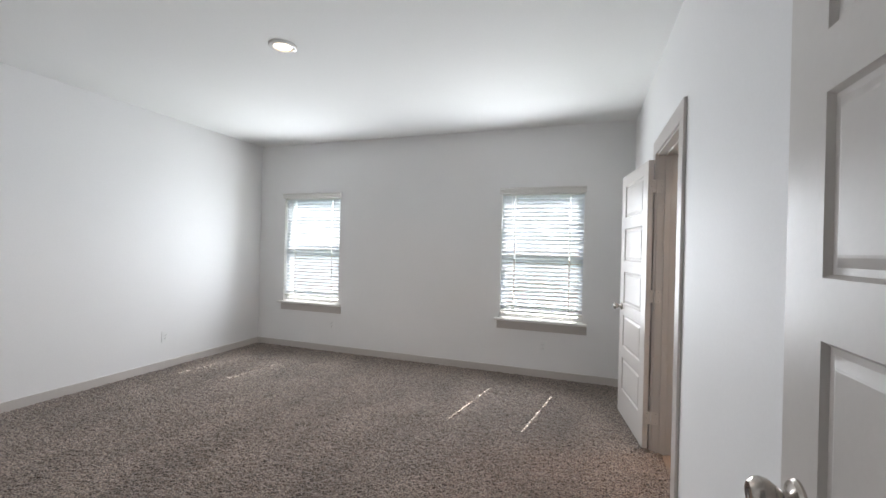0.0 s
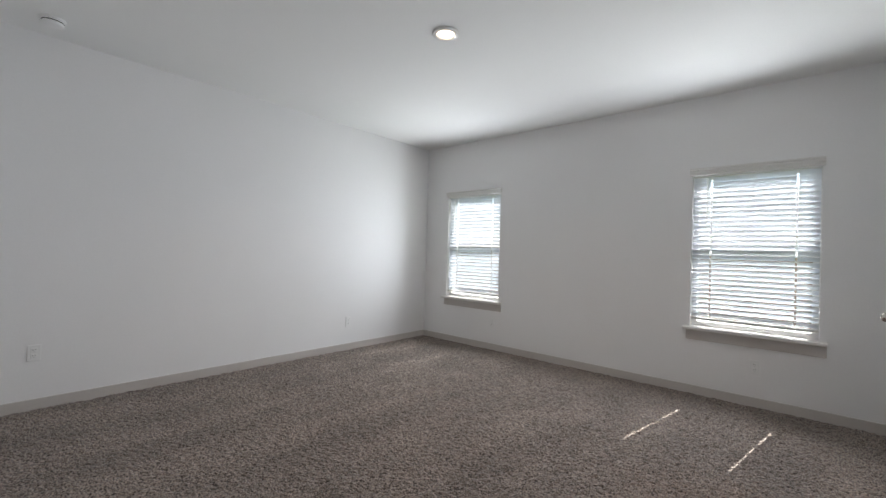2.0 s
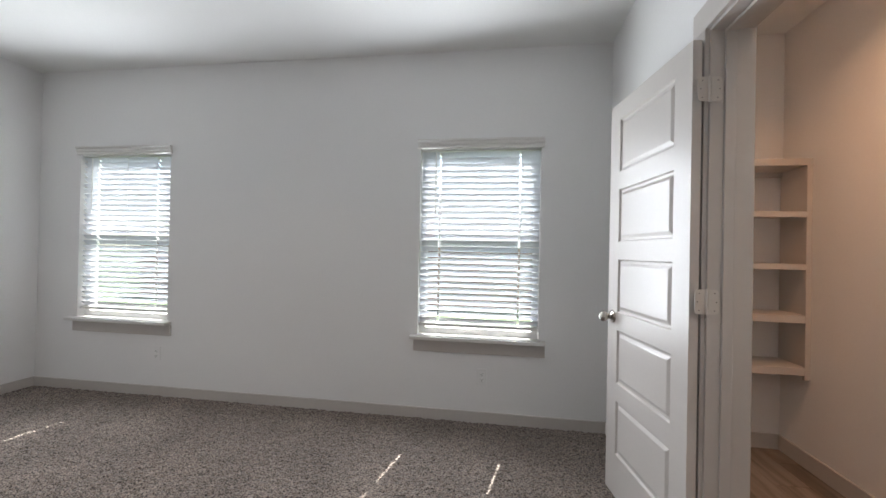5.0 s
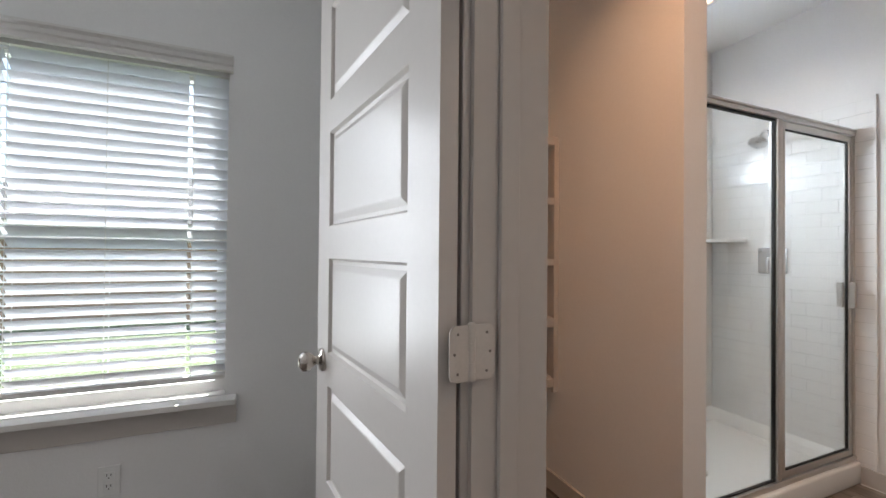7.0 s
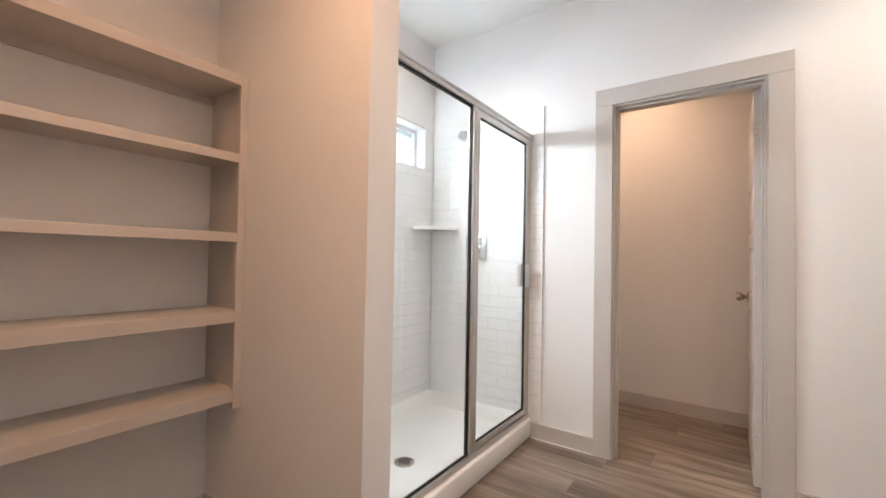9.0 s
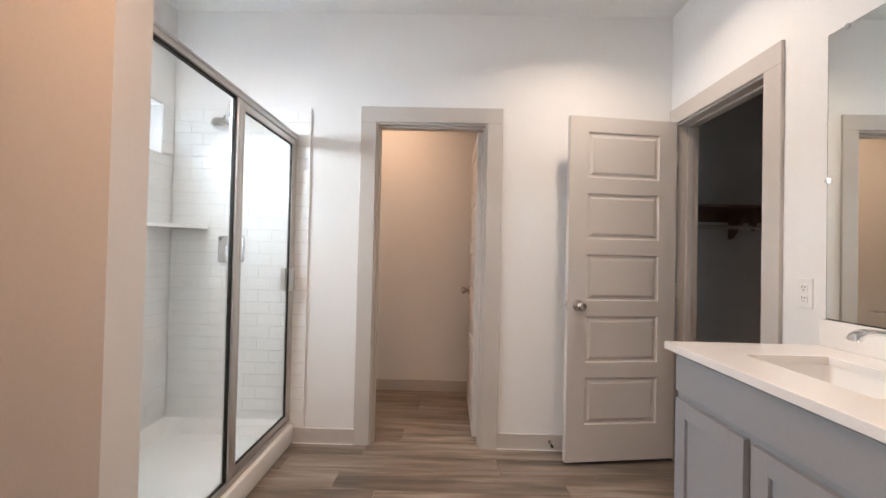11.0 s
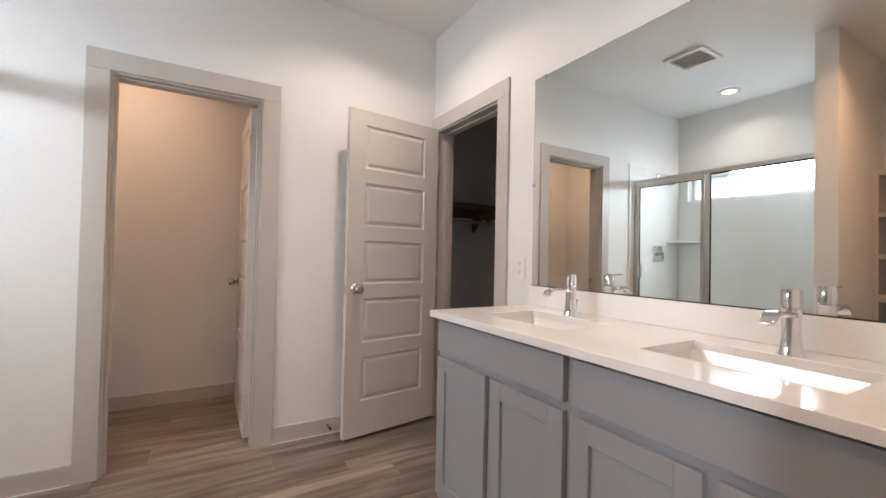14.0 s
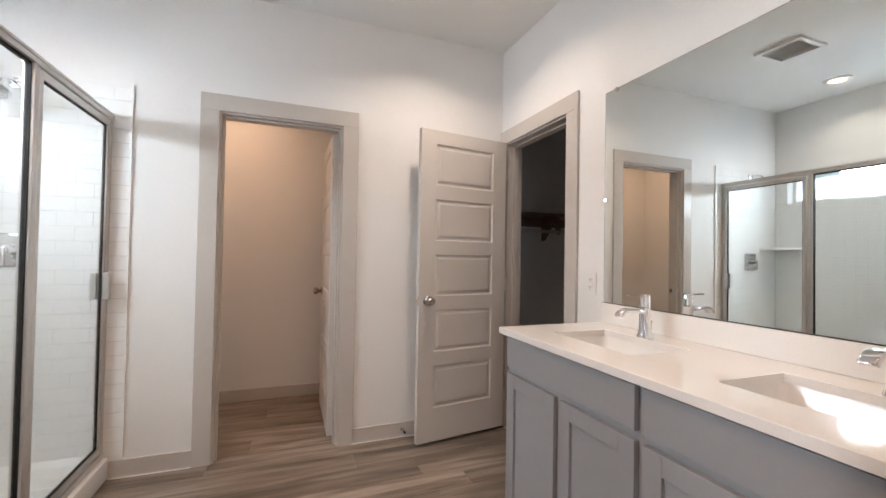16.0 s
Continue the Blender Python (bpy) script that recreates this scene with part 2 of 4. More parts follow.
def carpet_mat():
    m = bpy.data.materials.new("carpet_pile")
    m.use_nodes = True
    n, l = m.node_tree.nodes, m.node_tree.links
    p = n["Principled BSDF"]
    p.inputs["Roughness"].default_value = 1.0
    p.inputs["Specular IOR Level"].default_value = .05
    p.inputs["Sheen Weight"].default_value = .25
    p.inputs["Sheen Roughness"].default_value = .6
    tc = n.new("ShaderNodeTexCoord")
    tex = []
    for s, d in ((125, 2), (38, 3), (1.6, 4)):
        t = n.new("ShaderNodeTexNoise")
        t.inputs["Scale"].default_value, t.inputs["Detail"].default_value = s, d
        l.new(tc.outputs["Object"], t.inputs["Vector"])
        tex.append(t)
    ramp = n.new("ShaderNodeValToRGB")
    e = ramp.color_ramp.elements
    e[0].position, e[0].color = .38, (.031, .023, .018, 1)
    e[1].position, e[1].color = .58, (.32, .262, .222, 1)
    l.new(tex[0].outputs["Fac"], ramp.inputs[0])
    r1, r2 = n.new("ShaderNodeMapRange"), n.new("ShaderNodeMapRange")
    for r, t, lo, hi in ((r1, tex[1], .80, 1.2), (r2, tex[2], .84, 1.14)):
        r.inputs[1].default_value, r.inputs[2].default_value = .32, .68
        r.inputs[3].default_value, r.inputs[4].default_value = lo, hi
        l.new(t.outputs["Fac"], r.inputs[0])
    wave, wr = n.new("ShaderNodeTexWave"), n.new("ShaderNodeMapRange")
    wave.inputs["Scale"].default_value, wave.inputs["Distortion"].default_value = .55, 5.0
    wave.inputs["Detail"].default_value, wave.inputs["Detail Scale"].default_value = 3.0, .8
    l.new(tc.outputs["Object"], wave.inputs["Vector"]), l.new(wave.outputs["Fac"], wr.inputs[0])
    wr.inputs[3].default_value, wr.inputs[4].default_value = .93, 1.06
    turn_, lay, lr = n.new("ShaderNodeMapping"), n.new("ShaderNodeTexVoronoi"), n.new("ShaderNodeMapRange")
    turn_.inputs["Rotation"].default_value[2], turn_.inputs["Scale"].default_value = radians(28), (2.6, .55, 1)
    lay.inputs["Scale"].default_value = 1.3
    l.new(tc.outputs["Object"], turn_.inputs[0]), l.new(turn_.outputs[0], lay.inputs["Vector"])
    tone_ = n.new("ShaderNodeSeparateColor")
    l.new(lay.outputs["Color"], tone_.inputs[0]), l.new(tone_.outputs[0], lr.inputs[0])
    lr.inputs[3].default_value, lr.inputs[4].default_value = .91, 1.08
    both = n.new("ShaderNodeMath")
    both.operation = 'MULTIPLY'
    l.new(wr.outputs[0], both.inputs[0]), l.new(lr.outputs[0], both.inputs[1])
    k0, k = n.new("ShaderNodeMath"), n.new("ShaderNodeMath")
    k0.operation = k.operation = 'MULTIPLY'
    l.new(r1.outputs[0], k0.inputs[0]), l.new(both.outputs[0], k0.inputs[1])
    l.new(k0.outputs[0], k.inputs[0]), l.new(r2.outputs[0], k.inputs[1])
    sc = n.new("ShaderNodeVectorMath")
    sc.operation = 'SCALE'
    l.new(ramp.outputs[0], sc.inputs[0]), l.new(k.outputs[0], sc.inputs["Scale"])
    l.new(sc.outputs[0], p.inputs["Base Color"])
    bp = n.new("ShaderNodeBump")
    bp.inputs["Strength"].default_value, bp.inputs["Distance"].default_value = 1.0, .008
    l.new(tex[0].outputs["Fac"], bp.inputs["Height"]), l.new(bp.outputs[0], p.inputs["Normal"])
    return m


M_CARPET = carpet_mat()


# ---------- mesh helpers ----------
def box(bm, x0, x1, y0, y1, z0, z1):
    v = [bm.verts.new((x, y, z)) for z in (z0, z1) for y in (y0, y1) for x in (x0, x1)]
    for f in ((0, 2, 3, 1), (4, 5, 7, 6), (0, 1, 5, 4), (2, 6, 7, 3), (0, 4, 6, 2), (1, 3, 7, 5)):
        bm.faces.new([v[i] for i in f])
    return v


def boxes(*rows, bevel=0.0):
    bm = bmesh.new()
    for r in rows:
        box(bm, *r)
    if bevel:
        bmesh.ops.bevel(bm, geom=bm.edges[:], offset=bevel, segments=2, profile=.5, affect='EDGES')
    return bm


def lathe(bm, profile, m=Matrix.Identity(4), seg=24, sx=1.0):
    """Turns (radius, height) pairs round the z axis of m; open ends are closed."""
    rings = []
    for r, h in profile:
        rings.append([bm.verts.new(m @ Vector((sx * r * math.cos(2 * math.pi * i / seg), r * math.sin(2 * math.pi * i / seg), h))) for i in range(seg)])
    for a, b in zip(rings, rings[1:]):
        for i in range(seg):
            bm.faces.new((a[i], a[(i + 1) % seg], b[(i + 1) % seg], b[i]))
    bm.faces.new(rings[0][::-1]), bm.faces.new(rings[-1])
    return bm


def turned(profile, m=Matrix.Identity(4), seg=24, sx=1.0):
    return lathe(bmesh.new(), profile, m, seg, sx)


def sweep(points, w, h, bm=None, up=Vector((0, 0, 1)), round_=0):
    """A bar of section w x h (or a tube of radius w when round_) along points."""
    bm = bm or bmesh.new()
    pts = [Vector(q) for q in points]
    rings = []
    for i, q in enumerate(pts):
        d = (pts[min(i + 1, len(pts) - 1)] - pts[max(i - 1, 0)]).normalized()
        s = d.cross(up)
        s = s.normalized() if s.length > 1e-4 else Vector((1, 0, 0))
        u = s.cross(d).normalized()
        if round_:
            ring = [q + w * (math.cos(2 * math.pi * k / round_) * s + math.sin(2 * math.pi * k / round_) * u) for k in range(round_)]
        else:
            ring = [q + a * w / 2 * s + b * h / 2 * u for a, b in ((-1, -1), (1, -1), (1, 1), (-1, 1))]
        rings.append([bm.verts.new(c) for c in ring])
    k = len(rings[0])
    for a, b in zip(rings, rings[1:]):
        for i in range(k):
            bm.faces.new((a[i], a[(i + 1) % k], b[(i + 1) % k], b[i]))
    bm.faces.new(rings[0][::-1]), bm.faces.new(rings[-1])
    return bm


def mesh_of(name, bm, material, smooth=False):
    bmesh.ops.recalc_face_normals(bm, faces=bm.faces[:])
    me = bpy.data.meshes.new(name)
    bm.to_mesh(me)
    bm.free()
    me.materials.append(material)
    if smooth:
        me.polygons.foreach_set("use_smooth", [True] * len(me.polygons))
        me.set_sharp_from_angle(angle=radians(38))
    return me


def part(name, bm, material, parent, label="", smooth=False):
    ob = new(name, mesh_of(name, bm, material, smooth))
    ob.parent = parent
    return tagged(ob, label)


def structure(name, bm, material, label):
    return tagged(new(name, mesh_of(name, bm, material)), label, "", "", "structure")


def thing(name, m, label, category, group=""):
    ob = new(name)
    ob.matrix_world = m
    ob.empty_display_size = .1
    return tagged(ob, label, category, group)


def wall_bm(axis, a0, a1, t0, t1, z0, z1, openings=()):
    """A wall along axis x or y from a0 to a1, between t0 and t1 across, with openings (a, b, za, zb) through it."""
    bm = bmesh.new()

    def put(p, q, za, zb):
        if q - p > 1e-4 and zb - za > 1e-4:
            box(bm, *((p, q, t0, t1) if axis == 'x' else (t0, t1, p, q)), za, zb)
    at = a0
    for a, b, za, zb in sorted(openings):
        put(at, a, z0, z1)
        put(a, b, z0, za)
        put(a, b, zb, z1)
        at = b
    put(at, a1, z0, z1)
    return bm


# ---------- setting ----------
BATH_DOOR, ENTRY = (3.887, 4.642), (.795, 1.645)
TOILET_DOOR, CLOSET_DOOR, DOOR_Z = (4.005, 4.72), (3.665, 4.385), 2.045
structure("wall_north", wall_bm('x', -3.17, 5.75, NORTH, 6.17, -.02, CEIL, [(*W1, *WZ), (*W2, *WZ), (*SW, *SWZ)]), M_WALL, "white painted drywall with three window openings")
structure("wall_west", wall_bm('y', 1.35, NORTH, -3.17, WEST, -.02, CEIL), M_WALL, "white painted drywall wall of the bedroom")
structure("wall_south", wall_bm('x', WEST, EAST_A, 1.36, 1.49, -.02, CEIL, [(*ENTRY, -.02, DOOR_Z)]), M_WALL, "white painted drywall with the entry doorway")
structure("wall_east", wall_bm('y', .06, NORTH, EAST_A, EAST_B, -.02, CEIL, [(*BATH_DOOR, -.02, 2.085)]), M_WALL, "white painted drywall between bedroom and bathroom")
structure("wall_hall_west", wall_bm('y', .06, 1.36, .42, .54, -.02, CEIL), M_WALL, "white painted drywall of the hallway")
structure("wall_hall_south", wall_bm('x', .42, EAST_B, -.06, .06, -.02, CEIL), M_WALL, "white painted drywall closing the hallway")
structure("wall_partition", wall_bm('y', 5.058, NORTH, 2.83, 2.955, -.02, CEIL), M_WALL, "white painted stub wall between shelves and shower")
structure("wall_bath_east", wall_bm('y', 2.73, NORTH, BE, 4.56, -.02, CEIL, [(*TOILET_DOOR, -.02, DOOR_Z)]), M_WALL, "white painted drywall with the toilet room doorway")
structure("wall_bath_south", wall_bm('x', EAST_B, BE, 2.73, BS, -.02, CEIL, [(*CLOSET_DOOR, -.02, DOOR_Z)]), M_WALL, "white painted drywall behind the vanity with the closet doorway")
structure("wall_toilet_east", wall_bm('y', 3.3, 5.5, 5.482, 5.602, -.02, CEIL), M_WALL, "white painted drywall of the toilet room")
structure("wall_toilet_north", wall_bm('x', 4.56, 5.482, 5.38, 5.5, -.02, CEIL), M_WALL, "white painted drywall of the toilet room")
structure("wall_toilet_south", wall_bm('x', 4.56, 5.482, 3.3, 3.42, -.02, CEIL), M_WALL, "white painted drywall of the toilet room")
structure("wall_closet_east", wall_bm('y', .8, 2.73, 5.32, 5.44, -.02, CEIL), M_WALL, "painted drywall of the unlit closet")
structure("wall_closet_south", wall_bm('x', 2.9, 5.44, .68, .8, -.02, CEIL), M_WALL, "painted drywall of the unlit closet")
structure("wall_closet_west", wall_bm('y', .8, 2.73, 2.9, 3.02, -.02, CEIL), M_WALL, "painted drywall of the unlit closet")
structure("wall_closet_north", wall_bm('x', 4.56, 5.44, 2.73, 2.85, -.02, CEIL), M_WALL, "painted drywall of the unlit closet")
structure("ceiling", boxes((-3.17, 5.75, -.06, 6.17, CEIL, CEIL + .12)), M_CEIL, "flat white painted ceiling")
structure("floor_slab", boxes((-3.17, 5.75, -.06, 6.17, -.30, -.02)), M_SOIL, "concrete slab under the floor coverings")


# carpet: a fine uneven sheet of pile
def carpet(name, x0, x1, y0, y1, step):
    nx, ny = int((x1 - x0) / step), int((y1 - y0) / step)
    rng = np.random.default_rng(5)
    gx, gy = np.meshgrid(np.linspace(x0, x1, nx + 1), np.linspace(y0, y1, ny + 1))
    h = rng.random(gx.shape) * .010
    h += .5 * (np.roll(h, 1, 0) + np.roll(h, 1, 1)) * .5
    gx = gx + (rng.random(gx.shape) - .5) * step * .5
    gy = gy + (rng.random(gy.shape) - .5) * step * .5
    co = np.stack([np.clip(gx, x0, x1), np.clip(gy, y0, y1), h], -1).reshape(-1, 3)
    i = np.arange(nx * ny)
    a = (i // nx) * (nx + 1) + i % nx
    me = bpy.data.meshes.new(name)
    me.from_pydata(co.tolist(), [], np.stack([a, a + 1, a + nx + 2, a + nx + 1], -1).tolist())
    me.materials.append(M_CARPET)
    return me


floor = tagged(new("floor_bedroom", carpet("floor_bedroom", WEST, EAST_A + .06, 1.40, NORTH, .012)), "brown-grey cut pile carpet with vacuum marks", "", "", "structure")
tagged(new("floor_hall", carpet("floor_hall", .54, EAST_A, .06, 1.40, .03)), "brown-grey cut pile carpet of the hallway", "", "", "structure")
tagged(new("floor_closet", carpet("floor_closet", 3.02, 5.32, .8, 2.80, .04)), "brown-grey cut pile carpet of the closet", "", "", "structure")
structure("floor_bath", boxes((EAST_A + .06, 5.482, 2.80, NORTH, -.02, -.004)), M_SOIL, "grey-brown wood plank floor of the bathroom")


# trim: baseboards and casings
def base_run(axis, a0, a1, face, side, z1=.095):
    """A baseboard along axis on the wall face, standing out to side (+1, -1)."""
    t = sorted((face, face + side * .013))
    bm = boxes((a0, a1, *t, -.01, z1) if axis == 'x' else (*t, a0, a1, -.01, z1))
    return bm


CAS, CT = .092, .017   # casing width, thickness
for axis, a0, a1, face, side in (
        ('x', WEST, EAST_A, NORTH, -1), ('y', 1.49, NORTH - .013, WEST, 1), ('x', WEST + .013, ENTRY[0] - CAS, 1.49, 1),
        ('x', ENTRY[1] + CAS, EAST_A, 1.49, 1), ('y', 1.503, BATH_DOOR[0] - CAS, EAST_A, -1), ('y', BATH_DOOR[1] + CAS, NORTH - .013, EAST_A, -1)):
    structure("baseboard", base_run(axis, a0, a1, face, side, .085), M_TRIM, "greige painted flat baseboard above the carpet")
for axis, a0, a1, face, side in (
        ('x', EAST_B, 2.83, NORTH, -1), ('y', BATH_DOOR[1] + CAS, NORTH - .013, EAST_B, 1), ('y', 5.058, NORTH - .013, 2.83, -1),
        ('x', 2.817, 2.955, 5.058, -1), ('y', TOILET_DOOR[1] + CAS, 5.195, BE, -1), ('y', BS, TOILET_DOOR[0] - CAS, BE, -1),
        ('x', 3.39, CLOSET_DOOR[0] - CAS, BS, 1), ('y', 3.44, BATH_DOOR[0] - CAS, EAST_B, 1),
        ('y', 3.42, 5.38, 5.482, -1), ('x', 4.56, 5.469, 5.38, -1), ('x', 4.56, 5.469, 3.42, 1)):
    structure("baseboard", base_run(axis, a0, a1, face, side), M_TRIM, "greige painted flat baseboard above the plank floor")


def caulk(axis, a0, a1, face, side):
    t = sorted((face, face + side * .016))
    return boxes((a0, a1, *t, -.002, .004) if axis == 'x' else (*t, a0, a1, -.002, .004))


for axis, a0, a1, face, side in (('y', TOILET_DOOR[1] + CAS, 5.195, BE - .013, -.4), ('y', BS, TOILET_DOOR[0] - CAS, BE - .013, -.4)):
    structure("trim_caulk", caulk(axis, a0, a1, face, side), M_PLASTIC, "white caulk line along the baseboard")


def door_trim(axis, a, b, t0, t1, head=DOOR_Z, stop_at=.5, right=None, left=None):
    """Jambs, stops and casings round a doorway from a to b in a wall between t0 and t1."""
    def bx(p, q, u, v, z0, z1):
        return (p, q, u, v, z0, z1) if axis == 'x' else (u, v, p, q, z0, z1)
    j = .018
    la, rb = (a - CAS if left is None else left), (b + CAS if right is None else right)
    structure("trim_jamb", boxes(bx(a, a + j, t0 - .002, t1 + .002, -.01, head), bx(b - j, b, t0 - .002, t1 + .002, -.01, head),
                                 bx(a + j, b - j, t0 - .002, t1 + .002, head - j, head)), M_TRIM, "greige painted door jamb")
    m = t0 + (t1 - t0) * stop_at
    structure("trim_stop", boxes(bx(a + j, a + j + .011, m - .018, m + .018, -.01, head - j), bx(b - j - .011, b - j, m - .018, m + .018, -.01, head - j),
                                 bx(a + j + .011, b - j - .011, m - .018, m + .018, head - j - .011, head - j), bevel=.002), M_TRIM, "greige painted door stop")
    for face, s in ((t0, -1), (t1, 1)):
        u, v = sorted((face, face + s * CT))
        r = .006
        structure("trim_casing", boxes(bx(la, a + r, u, v, -.01, head - r), bx(b - r, rb, u, v, -.01, head - r), bx(la, rb, u, v, head - r, head + CAS), bevel=.003),
                  M_TRIM, "greige painted flat door casing")


door_trim('y', *BATH_DOOR, EAST_A, EAST_B, head=2.085, stop_at=.45)
door_trim('x', *ENTRY, 1.36, 1.49, stop_at=.4)
door_trim('y', *TOILET_DOOR, BE, 4.56, stop_at=.4)
door_trim('x', *CLOSET_DOOR, 2.73, BS, stop_at=.4, right=4.438)


for m in (pose(4.542, TOILET_DOOR[1] - .018, .92), pose(CLOSET_DOOR[0] + .018, 2.835, .93, 0, 0, 90)):
    plate = structure("trim_strike_plate", boxes((-.013, .013, -.0025, -.0002, -.030, .030), bevel=.0008), M_NICKEL, "satin nickel strike plate on the door jamb")
    plate.matrix_world = m


# ---------- doors ----------
PANEL_H, PANEL_GAP, BOTTOM_RAIL, STILE = .270, .091, .226, .112


def door_panel_mesh(w):
    """One moulded panel, w wide, centred, facing -y, sunk between the rails."""
    bm = bmesh.new()
    loops = []
    for inset, depth in ((0, 0), (.006, .009), (.016, .0095), (.030, .003), (.034, .002)):
        x, z = w / 2 - inset, PANEL_H / 2 - inset
        loops.append([bm.verts.new((sx * x, depth, sz * z)) for sx, sz in ((-1, -1), (1, -1), (1, 1), (-1, 1))])
    for a, b in zip(loops, loops[1:]):
        for i in range(4):
            bm.faces.new((a[i], a[(i + 1) % 4], b[(i + 1) % 4], b[i]))
    bm.faces.new(loops[-1])
    me = bpy.data.meshes.new("panel")
    bm.to_mesh(me)
    bm.free()
    me.materials.append(M_DOOR)
    return me


def knob_bm(s):
    """Rosette, neck and round knob along +y or -y (s)."""
    m = Matrix.Rotation(radians(-90 * s), 4, 'X')
    return turned([(.012, .0), (.012, .022), (.019, .030), (.026, .040), (.0285, .050), (.026, .060), (.017, .067), (.012, .0665), (.011, .064)], m, 28)


def rose_bm(s):
    return turned([(.033, 0), (.033, .004), (.029, .009), (.015, .012), (.012, .014)], Matrix.Rotation(radians(-90 * s), 4, 'X'), 28)


def door(name, hinge, angle, width, label, knob_z=.92, lift=0.0):
    """A five panel door; its leaf runs along +x from the hinge, turned by angle, 35 mm thick round y = 0."""
    root = thing(name, pose(*hinge, 0, 0, angle), label, "door")
    t, z0, top = .0175, .012 + lift, 2.03 + lift
    knob_z += lift
    bm = bmesh.new()
    box(bm, 0, STILE, -t, t, z0, top), box(bm, width - STILE, width, -t, t, z0, top)
    zs = [lift + BOTTOM_RAIL + i * (PANEL_H + PANEL_GAP) for i in range(5)]
    edges = [z0] + [q for z in zs for q in (z, z + PANEL_H)] + [top]
    for a, b in zip(edges[::2], edges[1::2]):
        box(bm, STILE, width - STILE, -t, t, a, b)
    leaf = part("leaf", bm, M_DOOR, root)
    w = width - 2 * STILE
    me = door_panel_mesh(w)
    for z in zs:
        for s in (1, -1):
            p = new("panel", me)
            p.parent = leaf
            p.matrix_basis = pose(width / 2, -t * s, z + PANEL_H / 2, 0, 0, 0 if s == 1 else 180)
    for s in (1, -1):
        k = part("door_knob", knob_bm(s), M_NICKEL, root, "satin nickel round knob", True)
        k.matrix_basis = pose(width - .062, t * s, knob_z)
        r = part("rosette", rose_bm(s), M_NICKEL, k, "", True)
    part("latch_plate", boxes((width - .001, width + .002, -.0125, .0125, knob_z - .028, knob_z + .028)), M_NICKEL, root)
    part("latch_bolt", boxes((width, width + .011, -.006, .006, knob_z - .009, knob_z + .009), bevel=.002), M_NICKEL, root)
    return root


def hinge_plate_bm(sx):
    """A hinge leaf with two rounded corners, in the x-z plane, from the pin at x = 0 to sx * .042."""
    bm = bmesh.new()
    r, w, h = .014, .042, .0445
    pts = [(0, -h)]
    for cx, cz, a0 in ((w - r, -h + r, -90), (w - r, h - r, 0)):
        pts += [(cx + r * math.cos(radians(a0 + k * 15)), cz + r * math.sin(radians(a0 + k * 15))) for k in range(7)]
    pts.append((0, h))
    lo = [bm.verts.new((sx * x, -.0012, z)) for x, z in pts]
    hi = [bm.verts.new((sx * x, .0012, z)) for x, z in pts]
    bm.faces.new(lo), bm.faces.new(hi[::-1])
    for i in range(len(lo)):
        bm.faces.new((lo[i], lo[(i + 1) % len(lo)], hi[(i + 1) % len(lo)], hi[i]))
    return bm


def hinge(root, at, turn_a, turn_b):
    """A butt hinge at the pin; its two leaves turned by turn_a and turn_b degrees about the pin."""
    k = part("hinge", turned([(.0062, -.0445), (.0065, -.044), (.0065, -.016), (.0058, -.0155), (.0065, -.015), (.0065, .015), (.0058, .0155), (.0065, .016), (.0065, .044), (.0045, .048)], seg=14), M_HINGE, root, "painted butt hinge with rounded leaves", True)
    k.matrix_basis = Matrix.Translation(at)
    for turn in (turn_a, turn_b):
        bm = hinge_plate_bm(1)
        pl = part("hinge_leaf", bm, M_HINGE, k)
        pl.matrix_basis = pose(0, 0, 0, 0, 0, turn)
        bs = bmesh.new()
        for x, z in ((.027, .031), (.033, 0), (.027, -.031)):
            for s in (1, -1):
                lathe(bs, [(.0024, 0), (.0024, .0005), (.001, .0002)], Matrix.Translation((x, s * .0012, z)) @ Matrix.Rotation(radians(-90 * s), 4, 'X'), 10)
        sc = part("screw", bs, M_SCREW, k)
        sc.matrix_basis = pose(0, 0, 0, 0, 0, turn)
    return k


BATH_LEAF = 98.5
bath_door = door("door_1", (1.705, 4.630, 0), BATH_LEAF, .72, "off-white five panel door standing open against the wall", lift=.006)
for z in (.24, 1.084, 1.85):
    hinge(bath_door, bath_door.matrix_world.inverted() @ Vector((1.741, 4.6165, z)), -98.5, 90)
entry_door = door("door_2", (1.6195, 1.507, 0), 90, .81, "off-white five panel entry door standing open", .955, .042)
toilet_door = door("door_3", (4.567, 4.043, 0), 0.2, .68, "off-white five panel door opening into the toilet room")
for z in (.23, 1.02, 1.82):
    hinge(toilet_door, toilet_door.matrix_world.inverted() @ Vector((4.5655, 4.0225, z)), 91.6, 181.6)
closet_door = door("door_4", (4.352, 2.875, 0), 98.0, .676, "off-white five panel closet door standing open", lift=.008)
for z in (.23, 1.02, 1.82):
    hinge(closet_door, closet_door.matrix_world.inverted() @ Vector((4.362, 2.862, z)), -180, -90)


